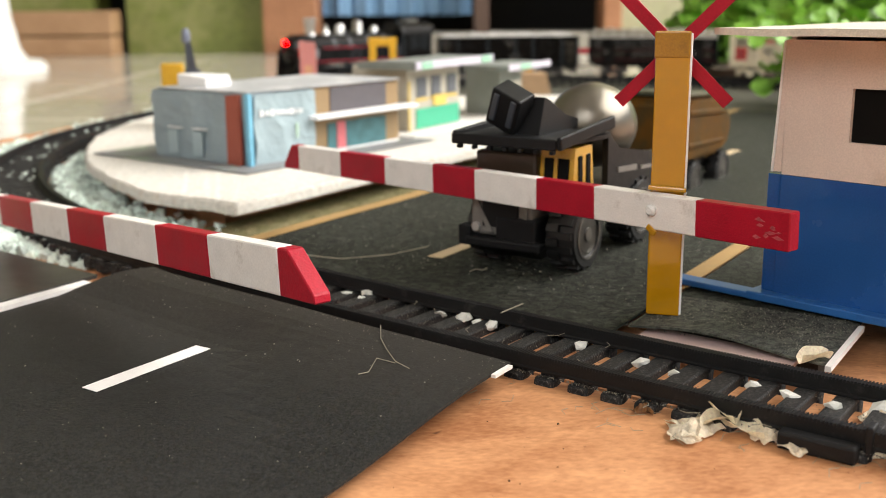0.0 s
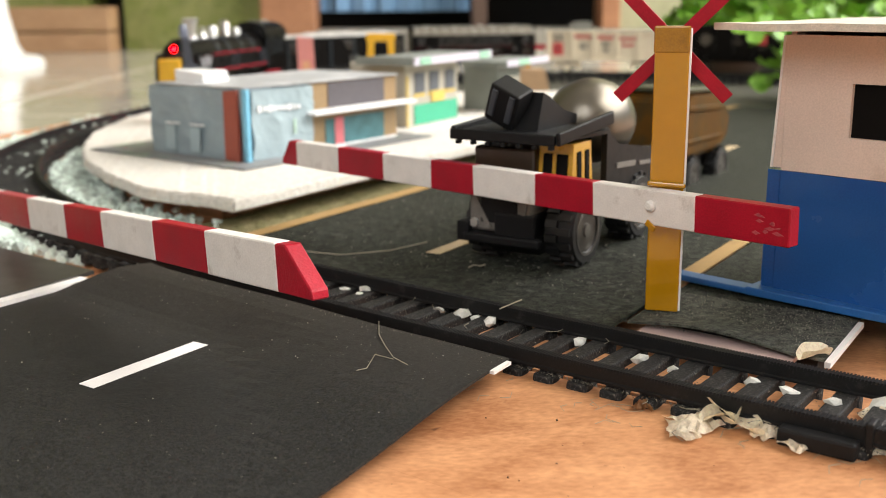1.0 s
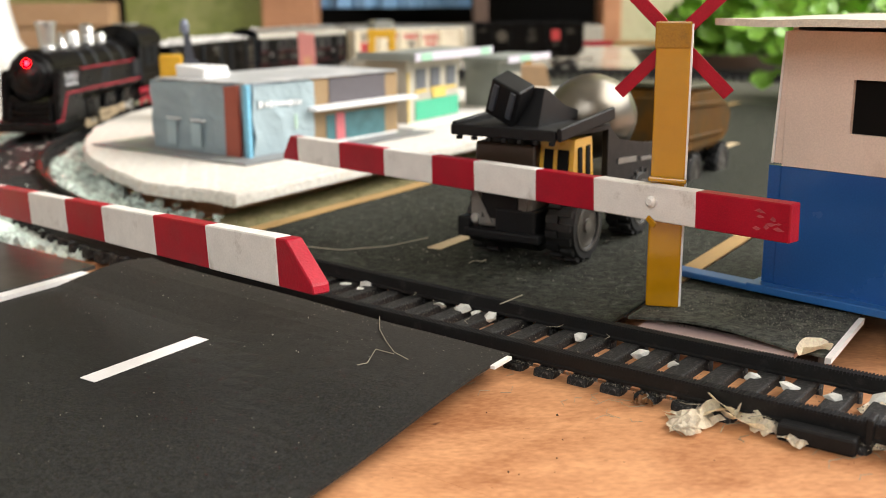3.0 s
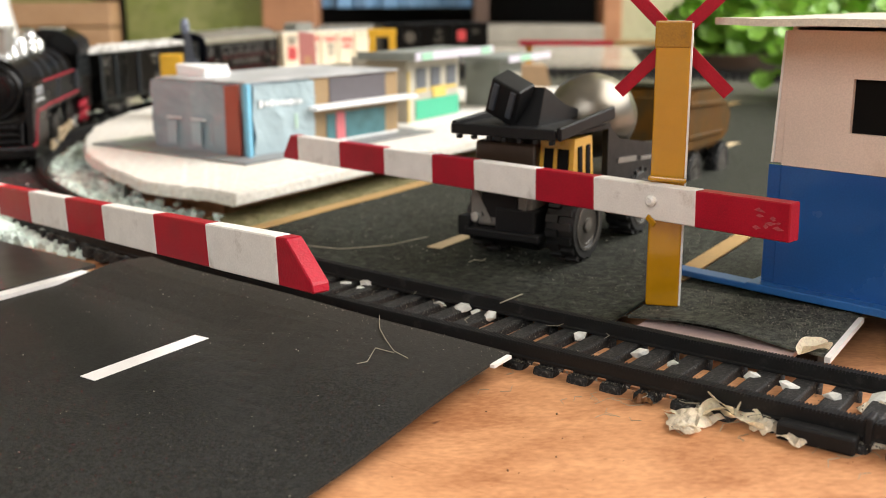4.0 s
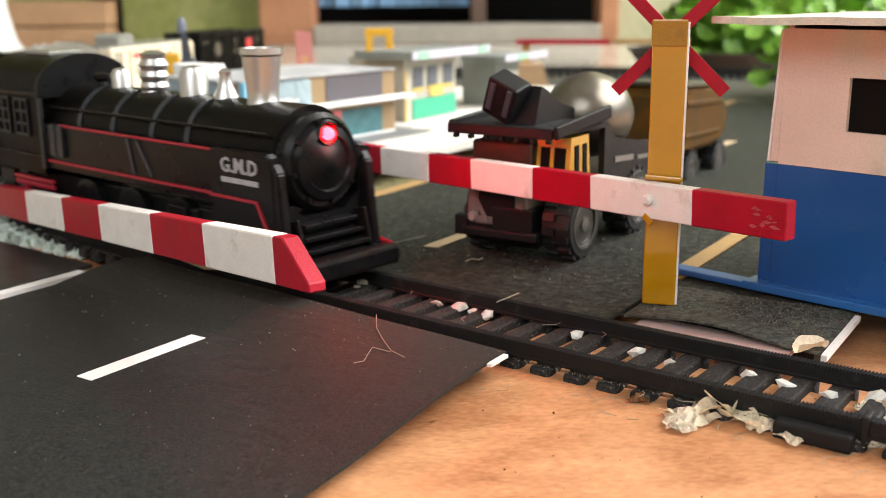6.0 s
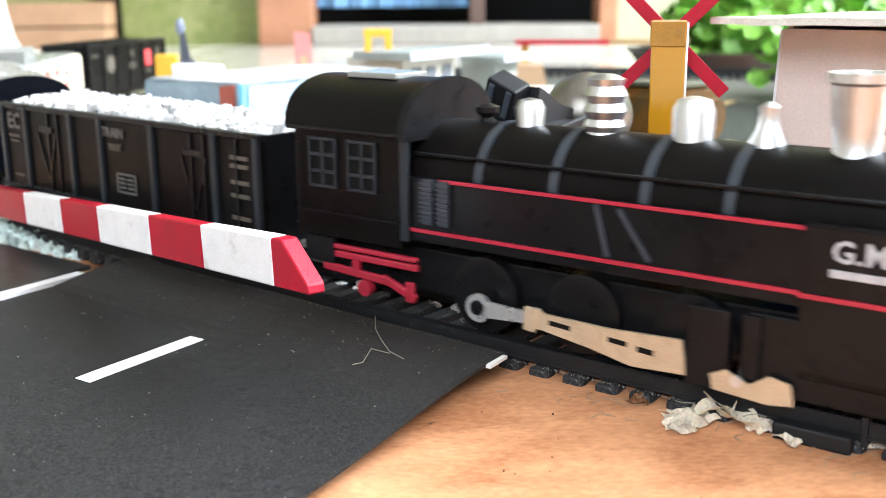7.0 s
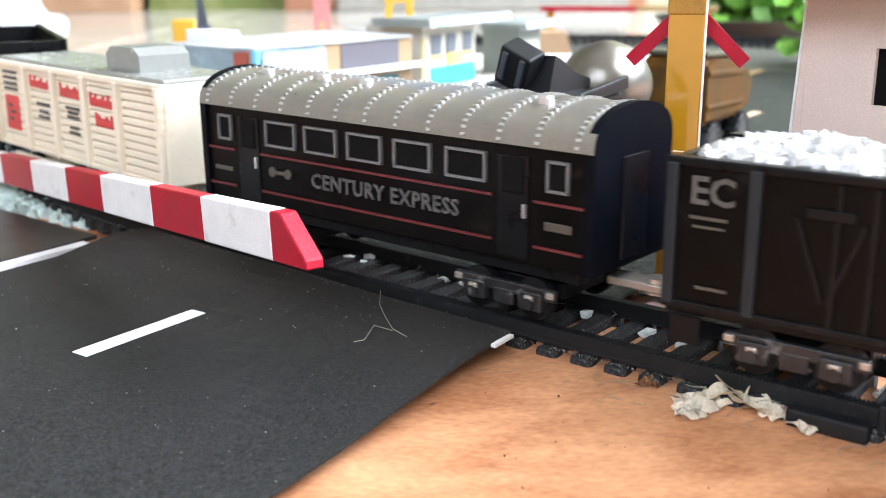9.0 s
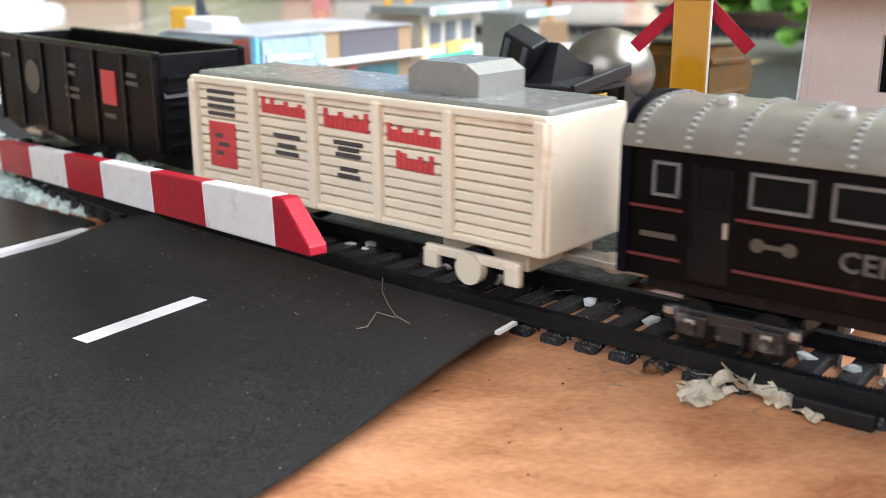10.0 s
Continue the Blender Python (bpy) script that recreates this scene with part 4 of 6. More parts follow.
# ---- the train: local x forward, y to the inner side, z up from the board ----
def wheel_set(parent, xs, r=4.6, y=10.0, z=8.0):
    for x in xs:
        for sgn in (-1, 1):
            part("wheel", Shape().lathe([(r, -0.9), (r, 0.9), (r * 0.8, 1.0), (r * 0.35, 1.2)], (x, sgn * y, z + r), (90 * -sgn, 0, 0), 20), TRAIN_BLACK, parent, smooth=True)


def bogie(parent, x, material, y=10.8):
    b = part("bogie", Shape().box(x, 0, 13, 20, 14, 3, bevel=0.3), TRAIN_BLACK, parent)
    for sgn in (-1, 1):
        s = Shape().box(x, sgn * y, 13.2, 22, 1.2, 2.2, bevel=0.25).box(x - 6.2, sgn * (y + 0.5), 11.8, 5.0, 1.8, 3.6, bevel=0.4).box(x + 6.2, sgn * (y + 0.5), 11.8, 5.0, 1.8, 3.6, bevel=0.4).box(x, sgn * (y + 0.2), 11.4, 4.4, 1.0, 3.0, bevel=0.3)
        s.cyl((x - 6.2, sgn * (y + 0.6), 11.4), (x - 6.2, sgn * (y + 2.0), 11.4), 1.1, seg=12).cyl((x + 6.2, sgn * (y + 0.6), 11.4), (x + 6.2, sgn * (y + 2.0), 11.4), 1.1, seg=12)
        part("side_frame", s, material, b, "worn black bogie side frame")
        part("axle_box", Shape().box(x - 6.2, sgn * (y + 1.5), 12.2, 1.8, 0.8, 1.6, bevel=0.3).box(x + 6.2, sgn * (y + 1.5), 12.2, 1.8, 0.8, 1.6, bevel=0.3).box(x - 10.2, sgn * (y + 0.7), 13.4, 1.6, 0.6, 1.2, bevel=0.2).box(x + 10.2, sgn * (y + 0.7), 13.4, 1.6, 0.6, 1.2, bevel=0.2), ROD_METAL, b, "rubbed bright axle ends")
    wheel_set(b, (x - 6.2, x + 6.2), 3.9, 9.6)
    return b


def coupler(parent, x, sgn):
    part("coupler", Shape().box(x + sgn * 4.5, 0, 15.5, 11, 5, 1.6, bevel=0.3).cyl((x + sgn * 9, 0, 14.2), (x + sgn * 9, 0, 17.0), 2.0, seg=14), ROD_METAL, parent, "tin coupling")


def arch(w, z0, z1, n=14, overhang=0.0):
    """Rounded roof outline in (y, z)."""
    h = w / 2 + overhang
    return [(h * math.cos(math.pi * i / n), z0 + (z1 - z0) * math.sin(math.pi * i / n) ** 0.8) for i in range(n + 1)]


def engine():
    e = thing("steam_locomotive", "black plastic toy steam locomotive with chrome domes and red stripes", "locomotive", "toy train")
    # chassis and running gear
    part("chassis", Shape().box(-2, 0, 17, 122, 17, 9, bevel=0.6), TRAIN_BLACK, e)
    part("running_board", Shape().box(8, 0, 25.0, 96, 26, 2.2, bevel=0.4), TRAIN_BLACK, e)
    part("boiler", Shape().cyl((-40, 0, 35.5), (58, 0, 35.5), 10.8, seg=40), TRAIN_BROWN, e, smooth=True)
    for sgn in (-1, 1):
        part("side_casing", Shape().box(8, sgn * 11.2, 31.0, 94, 3.2, 10.5, bevel=0.6), TRAIN_BLACK, e)
        part("stripe", Shape().box(6, sgn * 13.05, 26.2, 88, 0.5, 0.7), TRAIN_RED, e, "thin red stripe")
        part("stripe", Shape().box(6.7, sgn * 13.0, 36.2, 71, 0.5, 0.6), TRAIN_RED, e, "thin red stripe")
        # front shroud with swept red line
        s = Shape().prism([(39.5, 14), (39.5, 37), (60, 37), (63, 33), (65, 14)], sgn * 12.9 - 1.2, sgn * 12.9 + 1.2, "y")
        bmesh.ops.bevel(s.bm, geom=list(s.bm.edges), offset=0.35, segments=2, affect="EDGES")
        part("shroud_side", s, TRAIN_BLACK, e)
        y0, y1 = sgn * 14.35 - 0.2, sgn * 14.35 + 0.2
        part("stripe", Shape().prism([(39.3, 26.6), (56.0, 26.6), (56.0, 25.9), (39.3, 25.9)], y0, y1, "y"), TRAIN_RED, e, "thin red stripe")
        part("stripe", Shape().prism([(55.4, 26.6), (56.4, 26.6), (62.6, 15.4), (61.6, 15.0)], y0, y1, "y"), TRAIN_RED, e, "thin red stripe")
        part("stripe", Shape().prism([(61.8, 15.4), (68.5, 14.4), (68.5, 13.7), (61.8, 14.6)], y0, y1, "y"), TRAIN_RED, e, "thin red stripe")
        part("lettering", text_shape("G.M.D", 4.6, 0.15, 1.05).move(Matrix.Translation((50.2, sgn * 14.25, 33.4)) @ pose(0, 0, 0, 0, 0, 0 if sgn < 0 else 180)), LETTER, e, "silver letters")
        part("letter_bar", Shape().box(50.2, sgn * 14.2, 30.2, 13.0, 0.3, 1.2, bevel=0.1), LETTER, e, "silver lettering bar")
        # diagonal braces and ladder on the casing
        part("brace", Shape().box(5.5, sgn * 12.95, 31.3, 1.0, 0.6, 9.0, (0, -16, 0)).box(11.5, sgn * 12.95, 31.3, 1.0, 0.6, 10.0, (0, -36, 0)), GREY_BAND, e)
        part("valve_gear", Shape().box(-27.6, sgn * 13.2, 32, 2.4, 0.9, 8.6).box(-31.4, sgn * 13.2, 32, 2.4, 0.9, 8.6), GREY_BAND, e, "ribbed grey pipes")
        for i in range(9):
            part("pipe_ring", Shape().box(-27.6, sgn * 13.7, 28.4 + i * 0.9, 3.0, 0.6, 0.4).box(-31.4, sgn * 13.7, 28.4 + i * 0.9, 3.0, 0.6, 0.4), GREY_BAND, e)
        # red trailing truck under the cab
        truss = Shape().box(-47, sgn * 12.6, 20.0, 25, 1.2, 1.0, bevel=0.25).box(-47, sgn * 12.5, 18.4, 25, 1.0, 1.4, bevel=0.25).box(-50.5, sgn * 12.4, 15.0, 18, 1.1, 1.7, (0, 3, 0), bevel=0.3)
        truss.box(-50.5, sgn * 12.4, 16.6, 1.8, 1.0, 3.0).box(-39.4, sgn * 12.4, 13.6, 9.0, 1.1, 1.7, (0, 20, 0), bevel=0.3).box(-36.6, sgn * 12.4, 13.2, 2.2, 1.1, 4.2, bevel=0.4)
        truss.cyl((-48, sgn * 11.8, 12.4), (-48, sgn * 13.4, 12.4), 1.7, seg=16)
        part("trailing_frame", truss, TRAIN_RED, e, "red trailing truck frame")
        # driving wheels
        for x in (-20, 1, 22):
            w = part("driving_wheel", Shape().lathe([(7.2, -1.0), (7.2, 1.0), (6.0, 1.2), (2.0, 0.8)], (x, sgn * 10.0, 15.2), (90 * -sgn, 0, 0), 28), TRAIN_BLACK, e, smooth=True)
        # side rod
        y0, y1 = sgn * 13.3 - 0.35, sgn * 13.3 + 0.35
        r = Shape().prism([(-20.5, 15.0), (-9, 14.6), (-9, 12.4), (-20.5, 11.6)], y0, y1, "y").cyl((-19.5, sgn * 12.9, 13.4), (-19.5, sgn * 13.8, 13.4), 2.7, seg=20)
        part("side_rod", r, SILVER, e, "dull silver coupling rod")
        plate = part("rod_plate", Shape().prism([(-9.4, 15.4), (-6.4, 15.6), (-5.4, 14.8), (8, 14.6), (21, 15.2), (22, 9.4), (12, 8.8), (4, 10.4), (-6, 11.8), (-9.4, 11.6)], y0, y1, "y"), ROD_TAN, e, "tan stamped rod plate")
        # near-black inlays paint the shade of cutouts; the plate stays solid
        for x, z, l, h in ((-2.0, 13.3, 4.4, 0.9), (9.4, 12.6, 3.6, 0.9), (14.6, 12.0, 3.0, 1.0), (3.8, 12.2, 1.4, 0.8)):
            part("slot_shade", Shape().box(x, sgn * 13.62, z, l, 0.2, h, (0, 4, 0), bevel=0.05), DARK, plate)
        part("rod_boss", Shape().cyl((4.6, sgn * 13.5, 12.9), (4.6, sgn * 14.0, 12.9), 1.7, seg=16), ROD_TAN, plate)
        part("rod_clasp", Shape().box(-8.0, sgn * 13.6, 13.4, 2.6, 0.8, 4.6, (0, 6, 0), bevel=0.3), ROD_TAN, plate)
        part("slide_bracket", Shape().box(25.5, sgn * 13.7, 15.0, 7.0, 1.2, 13.5, bevel=0.4).box(32.6, sgn * 13.7, 16.4, 3.0, 1.2, 10.5, bevel=0.3).box(45, sgn * 12.6, 15.5, 26, 1.4, 13, bevel=0.5), TRAIN_BLACK, e)
        front = part("rod_front", Shape().prism([(26.5, 11.0), (29, 12.2), (33, 10.6), (36, 12.6), (39.4, 12.0), (40.0, 8.6), (36, 8.0), (27, 8.6)], sgn * 14.5 - 0.3, sgn * 14.5 + 0.3, "y"), ROD_TAN, e, "tan crosshead plate")
        part("pin", Shape().cyl((31.0, sgn * 14.6, 10.8), (31.0, sgn * 15.3, 10.8), 1.0, seg=14), SILVER, front)
        part("crank_pin", Shape().cyl((-19.5, sgn * 13.6, 13.6), (-19.5, sgn * 14.4, 13.6), 1.4, seg=14), TRAIN_BLACK, e)
        part("cylinder", Shape().cyl((40, sgn * 9.6, 15.5), (58, sgn * 9.6, 15.5), 4.6, seg=24), TRAIN_BLACK, e, smooth=True)
    # boiler bands
    for x in (-21.5, -5.5, 12, 26.5):
        part("boiler_band", Shape().cyl((x - 0.9, 0, 35.5), (x + 0.9, 0, 35.5), 11.15, seg=40), GREY_BAND, e, "grey boiler band", smooth=True)
    part("hand_rail", Shape().cyl((-36, -10.9, 40.6), (56, -10.9, 40.6), 0.35, seg=8), TRAIN_BLACK, e)
    # chrome fittings on top
    part("chimney", Shape().lathe([(4.3, 45), (3.6, 46.2), (3.8, 49), (4.5, 56.3), (5.0, 56.8), (5.0, 58.2), (4.2, 58.2), (3.6, 55)], (42, 0, 0)), CHROME, e, "chrome chimney", smooth=True)
    part("sand_dome", Shape().lathe([(3.8, 45), (3.5, 46), (3.5, 51), (2.7, 52.7), (0.8, 53.2)], (15.2, 0, 0)), CHROME, e, "chrome sand dome", smooth=True)
    part("steam_dome", Shape().lathe([(3.7, 45), (3.3, 46.2), (3.7, 47.2), (3.2, 48.4), (3.8, 49.8), (3.2, 51.2), (3.8, 52.6), (3.0, 54.2), (3.4, 55.4), (1.5, 56.2)], (-1.6, 0, 0)), CHROME, e, "ringed chrome steam dome", smooth=True)
    part("bell", Shape().lathe([(3.3, 45), (3.0, 46.4), (1.9, 48.6), (1.4, 51.0), (1.6, 52.2), (0.5, 53.0)], (28, 0, 0)), CHROME, e, "small chrome bell", smooth=True)
    part("small_dome", Shape().lathe([(3.0, 45), (2.6, 46), (2.8, 49.4), (2.0, 50.8), (0.5, 51.2)], (-17.3, 0, 0)), CHROME, e, "small chrome dome", smooth=True)
    part("whistle", Shape().lathe([(1.6, 45), (1.2, 47), (2.2, 48), (2.2, 49), (1.0, 49.6)], (-27, 0, 0), seg=16), TRAIN_BLACK, e, smooth=True)
    # front: smokebox door, cowl, lamp, pilot steps
    part("smokebox_door", Shape().lathe([(10.9, 57.5), (10.9, 61.0), (9.8, 62.2), (8.8, 62.0), (8.2, 63.2), (6.4, 63.8), (6.0, 63.2), (3.0, 64.2), (1.2, 65.0)], (0, 0, 34.0), (0, 90, 0), 40), TRAIN_BLACK, e, "round smokebox door", smooth=True)
    for i in range(8):
        a = i * math.pi / 4 + 0.2
        part("bolt", Shape().cyl((61.5, 9.2 * math.cos(a), 34 + 9.2 * math.sin(a)), (63.0, 9.2 * math.cos(a), 34 + 9.2 * math.sin(a)), 0.55, seg=8), TRAIN_BLACK, e)
    cowl = Shape().prism([(-14.0, 11), (-14.4, 36), (-11.0, 36.5), (-10.6, 26), (-6, 22.6), (6, 22.6), (10.6, 26), (11.0, 36.5), (14.4, 36), (14.0, 11)], 57, 61.5, "x")
    part("cowl", cowl, TRAIN_BLACK, e, "front cowl plate")
    part("pilot", Shape().box(64.5, 0, 11.8, 12, 30.5, 4.6, bevel=0.9), TRAIN_BLACK, e, "front buffer beam")
    for i in range(3):
        part("pilot_step", Shape().box(62.4 + 1.2 * (2 - i), 0, 15.5 + i * 2.6, 3.4, 19 - i * 1.6, 1.0, bevel=0.2), TRAIN_BLACK, e)
    for sgn in (-1, 1):
        part("step_side", Shape().box(63, sgn * 9.9, 18, 5, 0.9, 8.6, (0, -14, 0), bevel=0.2), TRAIN_BLACK, e)
    part("lamp_housing", Shape().lathe([(3.0, 58), (3.1, 63.6), (2.7, 64.0), (2.4, 64.0), (2.3, 62.6)], (0, 0, 40.4), (0, 90, 0), 24), TRAIN_BLACK, e, smooth=True)
    part("headlamp", Shape().lathe([(1.5, 63.0), (1.4, 64.0), (1.0, 64.9), (0.4, 65.2)], (0, 0, 40.4), (0, 90, 0), 20), LAMP_RED, e, "glowing red headlamp", smooth=True)
    # cab
    cab = part("cab", Shape().prism([(-13.2, 22), (13.2, 22), (13.2, 44.5), (-13.2, 44.5)], -66, -38, "x"), TRAIN_BROWN, e, "brown-black cab")
    for sgn in (-1, 1):
        for x in (-58, -47.5):
            part("window", Shape().box(x, sgn * 13.15, 37.2, 6.4, 0.5, 9.2), DARK, cab)
            part("window_frame", Shape().box(x, sgn * 13.5, 42.0, 7.6, 0.7, 0.6).box(x, sgn * 13.5, 32.4, 7.6, 0.7, 0.6).box(x - 3.5, sgn * 13.5, 37.2, 0.6, 0.7, 9.4).box(x + 3.5, sgn * 13.5, 37.2, 0.6, 0.7, 9.4), RIB, cab)
            part("window_bar", Shape().box(x, sgn * 13.5, 37.2, 0.8, 0.5, 9.2).box(x, sgn * 13.5, 38.8, 6.4, 0.5, 0.7).box(x, sgn * 13.5, 35.4, 6.4, 0.5, 0.7), RIB, cab)
        part("cab_step", Shape().box(-60, sgn * 12.6, 19, 8, 1.4, 5.2), TRAIN_BLACK, cab)
    part("cab_roof", Shape().prism(arch(26.4, 44.0, 54.0, 18, 0.9), -68, -36, "x"), TRAIN_BROWN, e, "arched brown-black cab roof", smooth=True)
    part("cab_front", Shape().prism(arch(26.4, 43.0, 54.4, 18, 1.5), -37.5, -35.6, "x"), TRAIN_BLACK, e, smooth=True)
    for sgn in (-1, 1):
        part("cab_collar", Shape().box(-36.6, sgn * 13.7, 34.0, 2.0, 0.9, 20.5, bevel=0.3), RIB, cab, "blue-black cab corner band")
        part("eave", Shape().box(-52, sgn * 13.9, 44.0, 31, 0.9, 0.9, bevel=0.25), TRAIN_BLACK, cab)
        part("grab_rail", Shape().cyl((-64.5, sgn * 14.1, 27), (-64.5, sgn * 14.1, 41), 0.3, seg=8), TRAIN_BLACK, cab)
        part("rivet_line", Shape().box(-52, sgn * 13.4, 27.0, 27, 0.5, 0.5), TRAIN_BLACK, cab)
    part("roof_hatch", Shape().box(-52, 0, 54.2, 13, 10, 1.2, bevel=0.3), ROOF_GREY, e, "grey roof hatch")
    coupler(e, -64, -1)
    return e


def gondola():
    g = thing("gondola_wagon", "black plastic open wagon heaped with white lumps", "wagon", "toy train")
    L, W = 116, 25.6
    part("floor_frame", Shape().box(0, 0, 17.5, L, W - 2, 3.5, bevel=0.4), TRAIN_BLACK, g)
    for sgn in (-1, 1):
        part("side_panel", Shape().box(0, sgn * (W / 2 - 0.8), 29.5, L, 1.6, 22.5, bevel=0.2), TRAIN_BROWN, g, "brown-black side panel")
        part("top_rail", Shape().box(0, sgn * (W / 2 - 0.5), 40.4, L + 0.6, 2.4, 1.4, bevel=0.3), TRAIN_BLACK, g)
        part("sill", Shape().box(0, sgn * (W / 2 - 0.4), 17.8, L, 2.0, 1.4, bevel=0.3), TRAIN_BLACK, g)
        for x in (-57, -44, -20, -5.5, 17.5, 42, 57):
            part("rib", Shape().box(x, sgn * (W / 2 + 0.3), 29, 1.9, 1.4, 22.5, bevel=0.3), RIB, g, "dark grey rib")
        for x in (-32, -27, 33, 38, 50):
            part("thin_rib", Shape().box(x, sgn * (W / 2 + 0.2), 29, 0.8, 0.7, 21), TRAIN_BLACK, g)
        for x in (-33, 34):
            part("brace", Shape().box(x + 2.6, sgn * (W / 2 + 0.2), 28, 0.7, 0.6, 13, (0, 20, 0)), TRAIN_BLACK, g)
            part("brace", Shape().box(x - 2.6, sgn * (W / 2 + 0.2), 28, 0.7, 0.6, 13, (0, -20, 0)), TRAIN_BLACK, g)
            part("latch", Shape().box(x, sgn * (W / 2 + 0.25), 35, 7, 0.7, 1.6, bevel=0.2), TRAIN_BLACK, g)
        y, rz = sgn * (W / 2 + 0.35), 0 if sgn < 0 else 180
        k = -sgn
        part("lettering", text_shape("EC", 6.0, 0.15).move(Matrix.Translation((-50.6 * k, y, 36.0)) @ pose(0, 0, 0, 0, 0, rz)), LETTER_OLD, g, "silver letters")
        part("lettering", text_shape("TRAIN", 3.4, 0.15).move(Matrix.Translation((0.2 * k, y, 36.8)) @ pose(0, 0, 0, 0, 0, rz)), LETTER_OLD, g, "silver letters")
        part("lettering", text_shape("MAX", 2.6, 0.15).move(Matrix.Translation((1.0 * k, y, 33.2)) @ pose(0, 0, 0, 0, 0, rz)), LETTER_DIM, g, "dim letters")
        f = Shape().box(5.2 * k, y, 26.8, 8.0, 0.3, 0.5).box(5.2 * k, y, 22.2, 8.0, 0.3, 0.5).box(1.2 * k, y, 24.5, 0.5, 0.3, 5).box(9.2 * k, y, 24.5, 0.5, 0.3, 5)
        for zz in (23.4, 24.5, 25.6):
            f.box(3.4 * k, y, zz, 2.6, 0.3, 0.5).box(7.0 * k, y, zz, 2.6, 0.3, 0.5)
        tagged(part("data_panel", f, LETTER_OLD, g, "illegible data panel"), kind="stuff")
        part("text_bar", Shape().box(-51 * k, y, 32, 6, 0.3, 0.5).box(-51 * k, y, 30.6, 5, 0.3, 0.4).box(-50 * k, y, 21, 5, 0.3, 0.5), LETTER_DIM, g)
        for zz in (35.5, 33.6, 30, 27, 22):
            part("text_bar", Shape().box(51 * k, y, zz, 6.4, 0.3, 0.9), LETTER_DIM, g)
        for x in (-54, 54):
            part("foot_step", Shape().box(x, sgn * (W / 2 - 0.4), 13.6, 5, 1.0, 4.4), TRAIN_BLACK, g)
    for sgn in (-1, 1):
        part("end_panel", Shape().box(sgn * (L / 2 - 0.8), 0, 29.5, 1.6, W - 2.2, 22.5, bevel=0.2), TRAIN_BLACK, g)
    bogie(g, -37, BOGIE)
    bogie(g, 37, BOGIE)
    coupler(g, -56, -1)
    coupler(g, 56, 1)
    part("load_bed", Shape().box(0, 0, 38.2, L - 5, W - 4, 2.4), LUMP, g)
    s = Shape()
    rnd = random.Random(11)
    for i in range(1000):
        x = rnd.uniform(-54, 54)
        y = rnd.uniform(-10.6, 10.6)
        top = 40.0 + 3.4 * (1 - (y / 12) ** 2) * (0.6 + 0.6 * noise.noise(Vector((x * 0.06, 0, 5)))) * (1 - (abs(x) / 62) ** 4)
        chip(s.bm, x, y, top, rnd.uniform(0.8, 1.8), rnd)
    bmesh.ops.recalc_face_normals(s.bm, faces=s.bm.faces)
    tagged(part("load", s, LUMP, g, "heap of white stone lumps"), kind="stuff")
    return g


